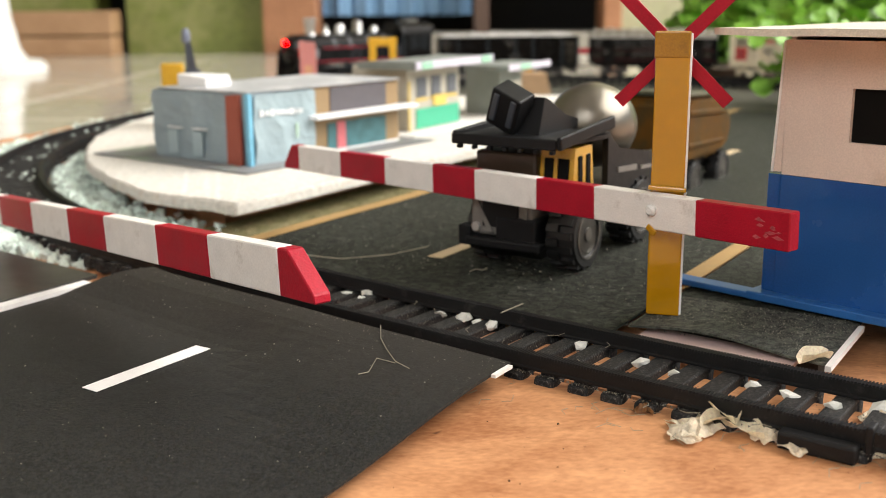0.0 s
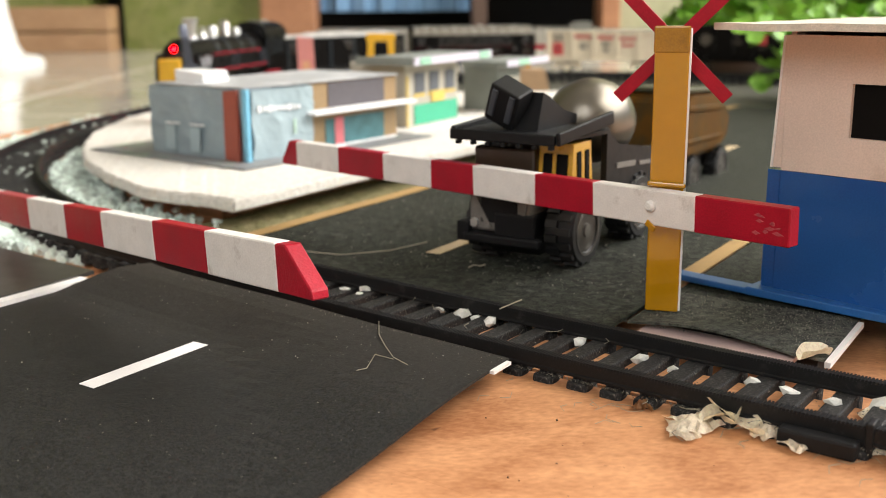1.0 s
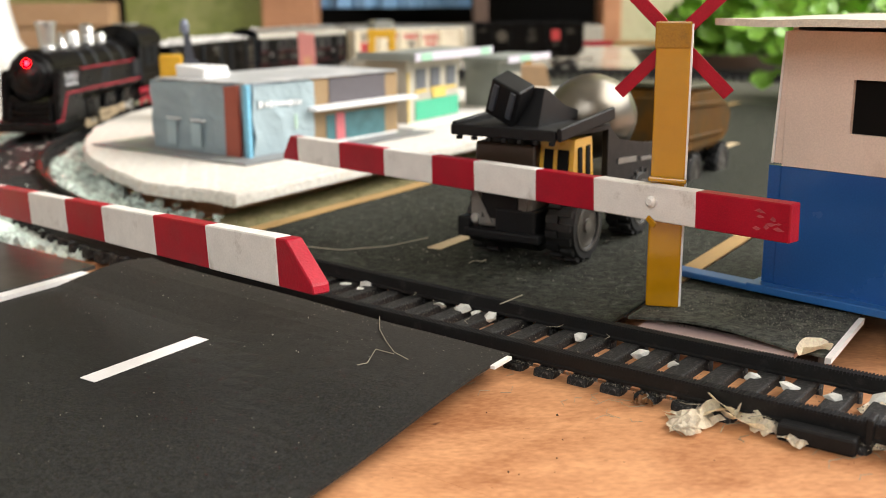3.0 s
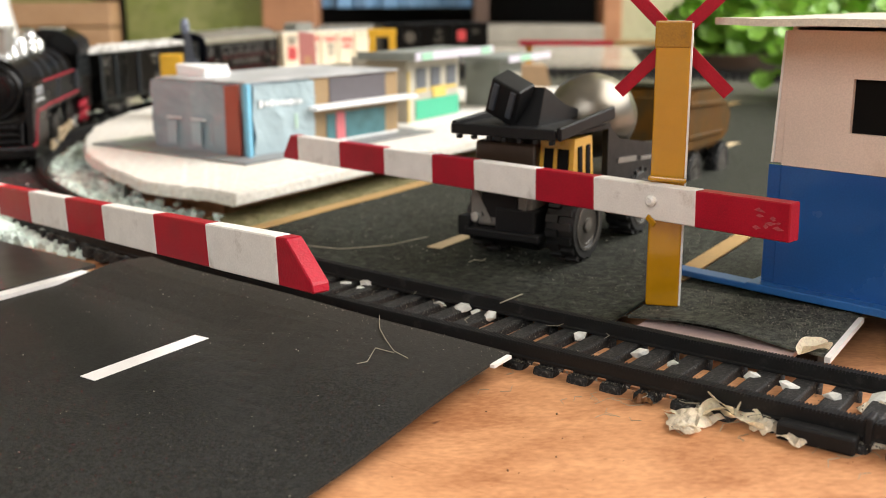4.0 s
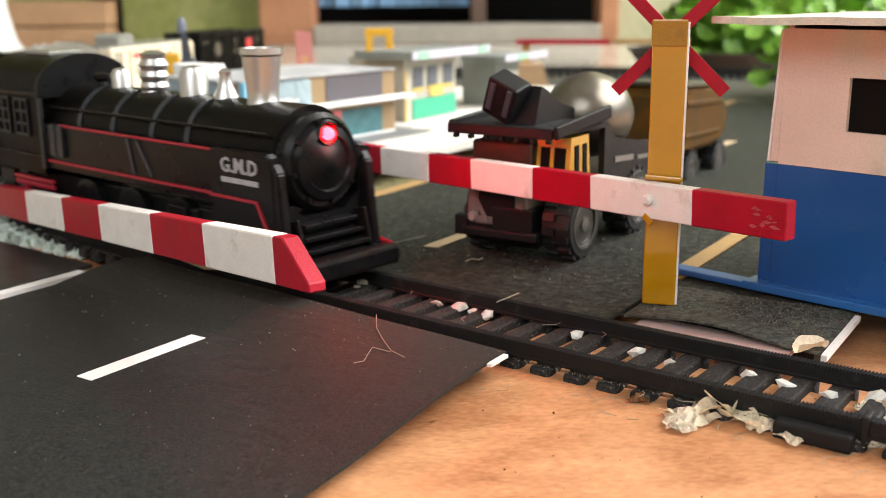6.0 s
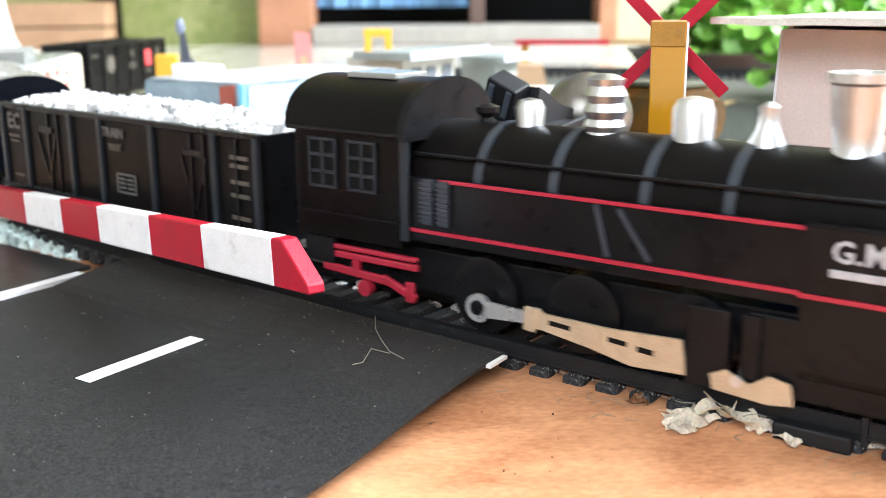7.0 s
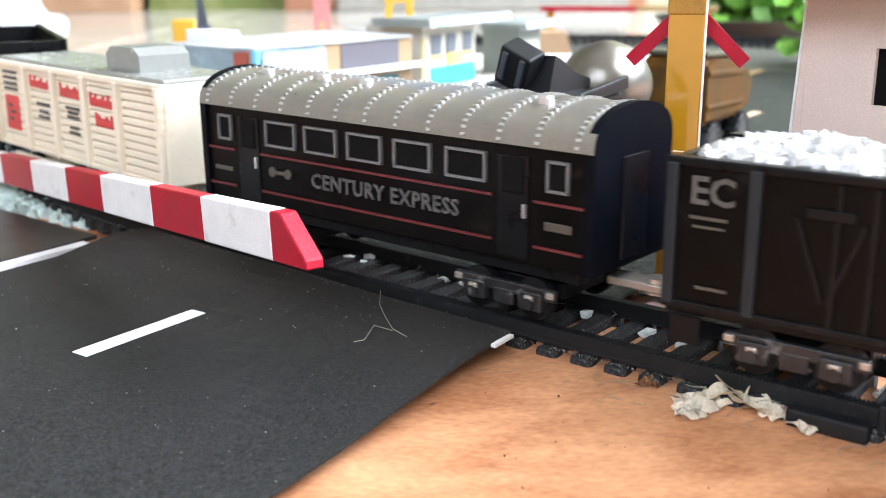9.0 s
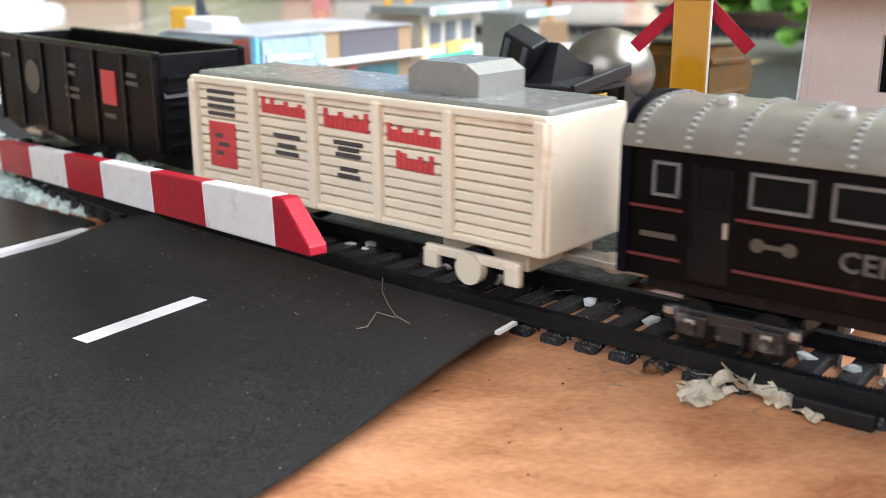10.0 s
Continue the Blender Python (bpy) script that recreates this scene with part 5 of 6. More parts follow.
def coach():
    c = thing("passenger_coach", "black plastic passenger coach with riveted olive-grey arched roof", "coach", "toy train")
    L, W = 100, 24.4
    part("body", Shape().box(0, 0, 29.2, L, W - 0.6, 21.6, bevel=0.4), TRAIN_BROWN, c, "brown-black body")
    part("underframe", Shape().box(0, 0, 17.4, L - 6, W - 4, 3.0, bevel=0.3), TRAIN_BLACK, c)
    for sgn in (-1, 1):
        y, rz, k = sgn * (W / 2 + 0.05), 0 if sgn < 0 else 180, -sgn
        for x in (-43.5, -25.5, -13.5, -1.2, 11.2, 24.0, 43.8):
            w = 3.6 if abs(x) > 40 else 8.4
            fr = part("window_frame", Shape().box(x, y, 37.2, w + 0.9, 0.7, 0.5).box(x, y, 32.2, w + 0.9, 0.7, 0.5).box(x - w / 2 - 0.2, y, 34.7, 0.5, 0.7, 5.0).box(x + w / 2 + 0.2, y, 34.7, 0.5, 0.7, 5.0), FRAME_GREY, c, "dull silver window frame")
            part("pane", Shape().box(x, sgn * (W / 2 - 0.2), 34.7, w, 0.3, 4.6), DARK, fr)
        for x in (-36, 34.5):
            d = part("door", Shape().box(x, sgn * (W / 2 - 0.25), 28.4, 6.6, 0.5, 18), TRAIN_BLACK, c, "recessed black door")
            part("door_panel", Shape().box(x, y, 34, 4.6, 0.5, 6.2, bevel=0.2), DARK, d)
            part("door_handle", Shape().box(x + 2.6, y + sgn * 0.2, 28, 0.6, 0.6, 2.4), SILVER, d)
        for z in (30.0, 22.0):
            part("stripe", Shape().box(-1, y, z, 62, 0.4, 0.5).box(44, y, z, 10, 0.4, 0.5).box(-45, y, z, 9, 0.4, 0.5), STRIPE_DIM, c, "dull red stripe")
        part("lettering", text_shape("CENTURY EXPRESS", 4.3, 0.15, 1.08).move(Matrix.Translation((3 * k, y, 26.2)) @ pose(0, 0, 0, 0, 0, rz)), LETTER_OLD, c, "worn grey letters")
        part("emblem", Shape().box(-26 * k, y, 26.6, 5.4, 0.35, 0.7).lathe([(1.1, -0.2), (1.1, 0.2)], (-28.4 * k, y, 26.6), (90, 0, 0), 12).lathe([(1.1, -0.2), (1.1, 0.2)], (-23.6 * k, y, 26.6), (90, 0, 0), 12), LETTER_DIM, c)
        part("text_bar", Shape().box(44 * k, y, 26, 5.6, 0.35, 1.6, bevel=0.2), LETTER_DIM, c)
        part("text_bar", Shape().box(-44.5 * k, y, 25.6, 6.0, 0.35, 0.9), LETTER_DIM, c)
    roof = part("roof", Shape().prism(arch(W, 39.4, 46.3, 18, 0.9), -L / 2 - 1, L / 2 + 1, "x"), ROOF_OLIVE, c, "olive-grey metallic arched roof", smooth=True)
    pts = arch(W, 39.5, 46.5, 22, 0.95)
    for i in range(13):
        x = -48 + i * 8.0
        s = Shape()
        for (y, z), (y2, z2) in zip(pts[1:-1:1], pts[2:]):
            s.box(x + (0.0), (y + y2) / 2, (z + z2) / 2, 0.8, 0.5, 0.5, (math.degrees(math.atan2(z2 - z, y2 - y)), 0, 0))
        part("roof_seam", s, SILVER, roof)
    for x, y in ((-20, -4.5), (-8, -4.5), (14, 4.0), (36, -5.0), (-38, -4)):
        part("roof_vent", Shape().box(x, y, 45.8, 2.4, 2.0, 2.6, bevel=0.4), SILVER, roof, "silver roof vent")
    for sgn in (-1, 1):
        part("end_plate", Shape().prism([(-12.6, 18.6), (12.6, 18.6), *arch(W, 39.6, 46.8, 16, 0.6)], sgn * (L / 2 + 0.4) - 0.9, sgn * (L / 2 + 0.4) + 0.9, "x"), END_BLUE, c, "blue-black end plate", smooth=True)
        part("end_door", Shape().box(sgn * (L / 2 + 1.4), 0, 29, 0.7, 8, 18, bevel=0.2), TRAIN_BLACK, c)
    bogie(c, -32, BOGIE)
    bogie(c, 32, BOGIE)
    coupler(c, -49, -1)
    coupler(c, 49, 1)
    return c


def boxcar():
    c = thing("box_wagon", "ivory plastic ribbed box wagon with red printing and grey roof", "wagon", "toy train")
    L, W = 95, 24.4
    part("body", Shape().box(0, 0, 29.8, L - 0.4, W - 2.2, 23.2, bevel=0.5), IVORY, c, "ivory body")
    for sgn in (-1, 1):
        y, k = sgn * (W / 2 - 0.7), -sgn
        for i in range(11):
            part("plank", Shape().box(0, y, 20.0 + i * 2.0, L - 2, 0.9, 1.7, bevel=0.32), IVORY, c)
        for x in (-47, -27, -9, 9, 26.5, 46.6):
            part("rib", Shape().box(x, sgn * (W / 2 + 0.2), 29.6, 2.3, 2.2, 23.6, bevel=0.5), IVORY, c)
        part("top_rail", Shape().box(0, sgn * (W / 2 - 0.1), 41.4, L + 0.8, 1.7, 1.6, bevel=0.4), IVORY, c)
        part("bottom_rail", Shape().box(0, sgn * (W / 2 - 0.1), 18.4, L + 0.8, 1.7, 1.4, bevel=0.4), IVORY, c)
        for x in (-37, -18, 0, 18, 36):
            part("stud", Shape().box(x, sgn * (W / 2 + 0.3), 40.8, 2.0, 0.6, 0.7, bevel=0.2), IVORY, c)
        yy = sgn * (W / 2 - 0.2)
        # red and dark printing, not readable
        for x0, z0, wd, h in ((-18, 37.6, 14, 3.2), (0, 36.8, 12.5, 3.8), (17.6, 35.8, 13.5, 3.4), (18, 30.8, 9.6, 3.4)):
            n = max(4, int(wd / 1.35))
            s = Shape()
            for i in range(n):
                hh = h * (1.0, 0.62, 0.66, 0.9, 0.6, 0.64, 0.86, 0.6)[(i + int(x0)) % 8 if i else 0]
                s.box((x0 - wd / 2 + (i + 0.5) * wd / n) * k, yy, z0 - h / 2 + hh / 2 - 0.02 * i, wd / n * (0.93 if i % 2 else 0.8), 0.35, hh)
            part("red_lettering", s, RED_PRINT, c, "red lettering bars")
        part("red_square", Shape().box(-38.5 * k, yy, 27.4, 9.0, 0.35, 10.0), RED_PRINT, c, "red printed square")
        part("text_bar", Shape().box(-39.5 * k, yy, 29.5, 2.4, 0.6, 1.0).box(-38 * k, yy, 27.6, 3.4, 0.6, 0.9).box(-39.5 * k, yy, 25.6, 2.4, 0.6, 0.9), DARK_PRINT, c)
        for x0, zs in ((-17.5, (31.6, 29.6, 28.0)), (0.5, (32.2, 31.0, 29.8, 27.0, 25.6)), (-38.5, (39.0, 37.4, 35.8, 34.2))):
            s = Shape()
            for j, z in enumerate(zs):
                s.box(x0 * k, yy, z, (8.0, 5.6, 7.0, 4.6, 6.2)[j] if x0 > -30 else 9.0, 0.35, 0.85)
            part("text_bar", s, DARK_PRINT, c)
    part("roof", Shape().box(0, 0, 42.2, L - 1.0, W - 2.2, 1.8, bevel=0.5), ROOF_GREY, c, "glossy grey roof")
    part("roof_box", Shape().prism([(12, 42.8), (12, 47.2), (15, 49.0), (26, 49.0), (29, 47.2), (29, 42.8)], -7.0, 7.0, "y"), ROOF_GREY, c, "grey raised roof box")
    for sgn in (-1, 1):
        part("end_panel", Shape().box(sgn * (L / 2), 0, 29.8, 1.4, W - 0.6, 24.4, bevel=0.6), IVORY, c)
        part("bogie_frame", Shape().box(sgn * 31, 0, 14.5, 20, 15, 3.6, bevel=0.4), IVORY, c)
        for side in (-1, 1):
            x = sgn * 31
            s = Shape().box(x, side * 11.0, 14.6, 22, 1.4, 2.0, bevel=0.4).box(x - 9.5, side * 11.2, 13.0, 3.4, 1.8, 4.0, bevel=0.5).box(x + 9.5, side * 11.2, 13.0, 3.4, 1.8, 4.0, bevel=0.5).cyl((x, side * 10.4, 12.6), (x, side * 12.4, 12.6), 3.0, seg=18)
            part("axle_guard", s, IVORY, c)
        wheel_set(c, (sgn * 31,), 4.2, 9.4)
    coupler(c, -46, -1)
    coupler(c, 46, 1)
    return c


def hopper():
    c = thing("hopper_wagon", "empty black plastic hopper wagon with brown side prints", "wagon", "toy train")
    L, W = 90, 24.0
    for sgn in (-1, 1):
        s = Shape().prism([(-45, 45.6), (45, 45.6), (45, 22), (34, 19), (22, 22), (0, 19), (-22, 22), (-34, 19), (-45, 22)], sgn * (W / 2 - 0.8) - 0.8, sgn * (W / 2 - 0.8) + 0.8, "y")
        part("side_panel", s, TRAIN_BROWN, c, "brown-black side panel")
        part("top_rail", Shape().box(0, sgn * (W / 2 - 0.4), 45.4, L + 0.6, 2.0, 1.4, bevel=0.3), TRAIN_BLACK, c)
        for x in (-44.5, -30, -15, 0, 15, 30, 44.5):
            part("rib", Shape().box(x, sgn * (W / 2 + 0.2), 33, 1.2, 0.9, 24, bevel=0.2), TRAIN_BLACK, c)
        y, k = sgn * (W / 2 + 0.2), -sgn
        part("red_panel", Shape().box(22 * k, y, 36, 7, 0.4, 8.4), RED_PRINT, c, "red printed panel")
        part("round_mark", Shape().lathe([(4.6, -0.2), (4.6, 0.2)], (-22 * k, y, 35), (90, 0, 0), 24), LETTER_DIM, c, "pale round mark")
        for x0, z0, wd in ((2, 40, 6), (2, 38, 5), (2, 34, 8), (2, 32, 8), (34, 40, 5), (34, 38, 6), (-38, 40, 6), (22, 29, 6)):
            part("text_bar", Shape().box(x0 * k, y, z0, wd, 0.4, 1.0), LETTER_DIM, c)
    for sgn in (-1, 1):
        part("end_panel", Shape().box(sgn * (L / 2 - 0.8), 0, 34, 1.6, W - 2, 23, bevel=0.2), TRAIN_BLACK, c)
        part("slope_sheet", Shape().box(sgn * 30, 0, 29, 34, W - 3.2, 1.2, (0, -sgn * 24, 0)), TRAIN_BLACK, c)
        for i in range(6):
            part("ladder_rung", Shape().box(sgn * (L / 2 + 0.6), -7, 24 + i * 3.2, 0.6, 5, 0.6), TRAIN_BLACK, c)
    part("underframe", Shape().box(0, 0, 19, L - 4, 8, 4), TRAIN_BLACK, c)
    bogie(c, -31, BOGIE)
    bogie(c, 31, BOGIE)
    coupler(c, -44, -1)
    coupler(c, 44, 1)
    return c


# ---- the train's run: millimetres along the track of the coach's middle ----
RUN = [(0.0, -873), (0.5, -797), (1.0, -723), (1.5, -675), (2.0, -638), (2.5, -594), (2.7, -576), (4.0, -469), (4.5, -416), (5.0, -360), (5.5, -303), (5.7, -280.5), (6.8, -138), (7.0, -109), (7.5, -42.5), (8.0, 21.8), (8.5, 60.5), (9.0, 98.5), (9.5, 152), (10.0, 204)]


def run_at(t):
    """Smooth interpolation of the run."""
    i = max(0, min(len(RUN) - 2, sum(1 for r in RUN if r[0] <= t) - 1))

    def slope(j):
        a, b = RUN[max(0, j - 1)], RUN[min(len(RUN) - 1, j + 1)]
        return (b[1] - a[1]) / (b[0] - a[0])
    (t0, s0), (t1, s1) = RUN[i], RUN[i + 1]
    h = t1 - t0
    k = (t - t0) / h
    return (2 * k ** 3 - 3 * k ** 2 + 1) * s0 + (k ** 3 - 2 * k ** 2 + k) * h * slope(i) + (-2 * k ** 3 + 3 * k ** 2) * s1 + (k ** 3 - k ** 2) * h * slope(i + 1)


def car_pose(s, half):
    a, b = track(s - half), track(s + half)
    m, d = (a + b) / 2, b - a
    return mm(m.x, m.y, 0, math.degrees(math.atan2(d.y, d.x)))


def motions():
    times = [i * 0.25 for i in range(41)]
    for car, offset, half in TRAIN:
        walk(car, [(t, car_pose(run_at(t) + offset, half)) for t in times])


# ---- parked toy trucks ----
def tyre(parent, x, y, r, w, sgn, rim):
    s = Shape().lathe([(r * 0.62, -w / 2), (r * 0.95, -w / 2), (r, -w * 0.36), (r, w * 0.36), (r * 0.95, w / 2), (r * 0.66, w / 2), (r * 0.60, w * 0.40)], (x, y, r), (-90 * sgn, 0, 0), 32)
    wheel = part("wheel", s, RUBBER, parent, "black knobbly tyre", smooth=True)
    n, tread = 16, Shape()
    for i in range(n):
        for k in (-1, 1):
            a = 2 * math.pi * (i + 0.25 * k) / n
            tread.box(x + (r + 0.1) * math.cos(a), y + k * w * 0.22, r + (r + 0.1) * math.sin(a), 1.5, w * 0.42, 1.7, (0, -math.degrees(a), 0))
    tagged(part("tread", tread, RUBBER, wheel), kind="stuff")
    part("rim", Shape().lathe([(r * 0.62, 0), (r * 0.62, w * 0.44), (r * 0.54, w * 0.47), (r * 0.46, w * 0.36), (r * 0.22, w * 0.34), (r * 0.20, w * 0.52), (0.2, w * 0.54)], (x, y, r), (-90 * sgn, 0, 0), 28), rim, wheel, "grey hub", smooth=True)
    part("rim_ring", Shape().lathe([(r * 0.74, w * 0.46), (r * 0.74, w * 0.53), (r * 0.69, w * 0.53), (r * 0.69, w * 0.46)], (x, y, r), (-90 * sgn, 0, 0), 28), rim, wheel, "pale worn ring on the tyre wall", smooth=True)
    # near-black discs paint the shade of the hub's holes
    for i in range(8):
        a = 2 * math.pi * i / 8
        part("hub_hole_shade", Shape().cyl((x + r * 0.34 * math.cos(a), y + sgn * w * 0.30, r + r * 0.34 * math.sin(a)), (x + r * 0.34 * math.cos(a), y + sgn * w * 0.39, r + r * 0.34 * math.sin(a)), r * 0.06, seg=8), DARK, wheel)


RUBBER = mat("black_rubber", (0.008, 0.008, 0.008), 0.5, spread=0.3, bump=0.2, second=(0.035, 0.034, 0.032), amount=0.12)
HUB = mat("dull_hub_grey", (0.15, 0.14, 0.125), 0.4, metal=0.5, spread=0.15)
TRUCK_YELLOW = mat("yellow_enamel", (0.56, 0.30, 0.025), 0.3, spread=0.1, coat=0.3)
TRUCK_DARK = mat("dark_grey_plastic", (0.008, 0.0082, 0.009), 0.46, spread=0.2, bump=0.08, spec=0.22)
TRUCK_GREY = mat("grey_diecast", (0.19, 0.18, 0.165), 0.42, metal=0.3, spread=0.2, bump=0.1)
DRUM = mat("silver_drum", (0.185, 0.165, 0.135), 0.33, metal=0.8, spread=0.05, bump=0.02)


def mixer_truck():
    t = thing("mixer_truck", "toy quarry mixer truck with silver drum and yellow cab", "truck", "parked toy trucks", at=mm(23.2, 255.2, 6.9, 237))
    for sgn in (-1, 1):
        tyre(t, 0.6, sgn * 10.9, 8.4, 7.6, sgn, HUB)
        tyre(t, -34, sgn * 10.6, 8.4, 7.4, sgn, HUB)
    part("chassis", Shape().box(-22, 0, 9.5, 66, 11, 6, bevel=0.5), TRUCK_DARK, t)
    part("bumper", Shape().box(11.0, -3.0, 6.0, 3.0, 21, 2.2, bevel=0.5).box(9.8, -14.0, 7.2, 4.0, 3.4, 5.0, bevel=0.4), TRUCK_DARK, t, "black bumper")
    part("skid_plate", Shape().prism([(11.0, 5.0), (5, 1.6), (-2, 1.6), (-2, 5.5)], -10, 4, "y"), TRUCK_DARK, t)
    f = part("engine_hood", Shape().box(3.0, -4.5, 14.0, 14, 17.0, 13, bevel=0.7), TRUCK_GREY, t, "grey die-cast front")
    part("grille", Shape().box(10.2, -4.5, 14.0, 0.7, 10, 8.5, bevel=0.2), TRUCK_DARK, f)
    part("strut", Shape().box(10.3, -9.6, 13, 0.8, 1.2, 10.5, (30, 0, 0)).box(10.3, 2.6, 13.5, 0.8, 1.0, 10, (-6, 0, 0)), TRUCK_GREY, f)
    for y in (-11.4, 2.8):
        part("headlight", Shape().cyl((9.8, y, 9.4), (10.8, y, 9.4), 1.1, seg=14), SILVER, f)
    part("upper_block", Shape().box(0.5, -5.0, 24, 13, 17, 8, bevel=0.8), mat("brown_black_diecast", (0.035, 0.02, 0.012), 0.35, spread=0.2), t)
    cab = part("cab", Shape().prism([(-6.5, 15), (6.0, 15), (4.6, 29.6), (-4.6, 29.6)], 3.6, 12.6, "y"), TRUCK_YELLOW, t, "small yellow cab")
    part("windscreen", Shape().box(5.3, 8.1, 23.6, 0.7, 6.4, 7.0, (0, -5.5, 0)), DARK, cab)
    part("window_bar", Shape().box(5.7, 8.1, 23.6, 0.7, 0.9, 7.2, (0, -5.5, 0)), TRUCK_YELLOW, cab)
    for x in (-2.6, 1.8):
        part("side_window", Shape().box(x, 12.65, 23.8, 2.2, 0.5, 7.6, (0, 3, 0), bevel=0.2), DARK, cab)
    part("cab_stripe", Shape().box(0.0, 12.7, 17.2, 10, 0.4, 1.4), mat("pale_stripe", (0.5, 0.42, 0.2), 0.4), cab)
    # rock guard over the cab
    g = Shape().prism([(12.0, -17.0), (12.0, 11.5), (-9, 14.0), (-13, 14.0), (-13, -17.0)], 30.4, 32.0)
    bmesh.ops.bevel(g.bm, geom=list(g.bm.edges), offset=0.4, segments=2, affect="EDGES")
    part("rock_guard", g, TRUCK_DARK, t, "dark grey overhanging rock guard")
    part("guard_lip", Shape().box(11.8, -3, 31.2, 1.2, 28.6, 2.6, bevel=0.4).box(0.0, 13.4, 33.0, 25, 1.2, 3.2, (0, 7, -6), bevel=0.4).box(-1, -16.9, 32.4, 25, 1.2, 2.6, (0, 3, 0), bevel=0.4), TRUCK_DARK, t)
    for i in range(7):
        part("lip_rib", Shape().box(11.8, -15 + i * 4.2, 29.4, 1.4, 1.2, 1.0, bevel=0.2), TRUCK_DARK, t)
    # loading hopper
    h = part("loading_hopper", Shape().box(4, -5.5, 38.4, 6.5, 8.5, 10.0, (-26, 16, -8), bevel=0.5), TRUCK_DARK, t, "black tilted loading hopper")
    part("hopper_rib", Shape().box(7.2, -8.0, 38.8, 1.0, 1.6, 7.4, (-26, 16, -8), bevel=0.3).box(7.2, -3.4, 37.0, 1.0, 1.6, 7.4, (-26, 16, -8), bevel=0.3), mat("blue_grey_plastic", (0.05, 0.06, 0.075), 0.35), h)
    part("hopper_side", Shape().prism([(4, 32), (1, 41), (-2, 40), (-10, 36), (-20, 33.5), (-20, 32)], -3.5, 2.5, "y"), TRUCK_DARK, h)
    part("drum", Shape().lathe([(1.5, -14), (5.6, -13), (8.8, -9.6), (10.9, -4), (11.4, 1), (10.6, 6), (8.2, 10.4), (4.8, 13), (1, 14)], (-31, 0.5, 31.0), (0, 84, 0), 40), DRUM, t, "polished silver mixing drum", smooth=True)
    # near-black disc paints the hole's shade on the closed drum
    part("drum_hole_shade", Shape().cyl((-19.2, 4.6, 28.4), (-18.0, 5.0, 28.2), 1.5, seg=14), DARK, t)
    for sgn in (-1, 1):
        part("bed_side", Shape().prism([(-13, 31.5), (-13, 14), (-56, 13), (-60, 22), (-38, 24), (-20, 27)], sgn * 12.4 - 0.8, sgn * 12.4 + 0.8, "y"), TRUCK_DARK, t, "black bed side")
        part("bed_stripe", Shape().box(-25, sgn * 13.3, 21.0, 12, 0.4, 1.4, (0, -4, 0)).box(-41, sgn * 13.3, 19.6, 14, 0.4, 1.0, (0, -4, 0)), TRUCK_GREY, t)
    part("bed_floor", Shape().box(-36, 0, 15, 46, 24, 2), TRUCK_DARK, t)


def tipper_truck():
    t = thing("tipper_truck", "dusty ochre toy tipper truck on black wheels", "truck", "parked toy trucks", at=mm(79, 370, 0.6, 237))
    ochre = mat("dusty_ochre", (0.085, 0.037, 0.003), 0.6, spread=0.35, scale=90, second=(0.035, 0.03, 0.012), amount=0.5, spec=0.15)
    for sgn in (-1, 1):
        for x in (0, -30):
            tyre(t, x, sgn * 9.5, 7.0, 5.0, sgn, HUB)
    part("chassis", Shape().box(-16, 0, 10, 52, 12, 5), TRUCK_DARK, t)
    b = Shape().prism([(12, 14), (12, 36), (4, 38), (-20, 36.5), (-33, 31), (-38, 26), (-35, 17), (-28, 14)], -12.0, 12.0, "y")
    bmesh.ops.bevel(b.bm, geom=list(b.bm.edges), offset=2.2, segments=3, affect="EDGES")
    part("body", b, ochre, t, "dusty ochre tipper body")
    part("body_rail", Shape().box(-8, 12.3, 31, 36, 1.0, 2.0, (0, -3, 0), bevel=0.4).box(-8, 12.3, 20, 36, 1.0, 1.6, (0, -2, 0), bevel=0.4), ochre, t)
    part("load_frame", Shape().box(-5, 0, 37.4, 30, 23, 1.6, (0, -3, 0), bevel=0.4), mat("olive_top", (0.045, 0.045, 0.02), 0.5, spread=0.2), t)


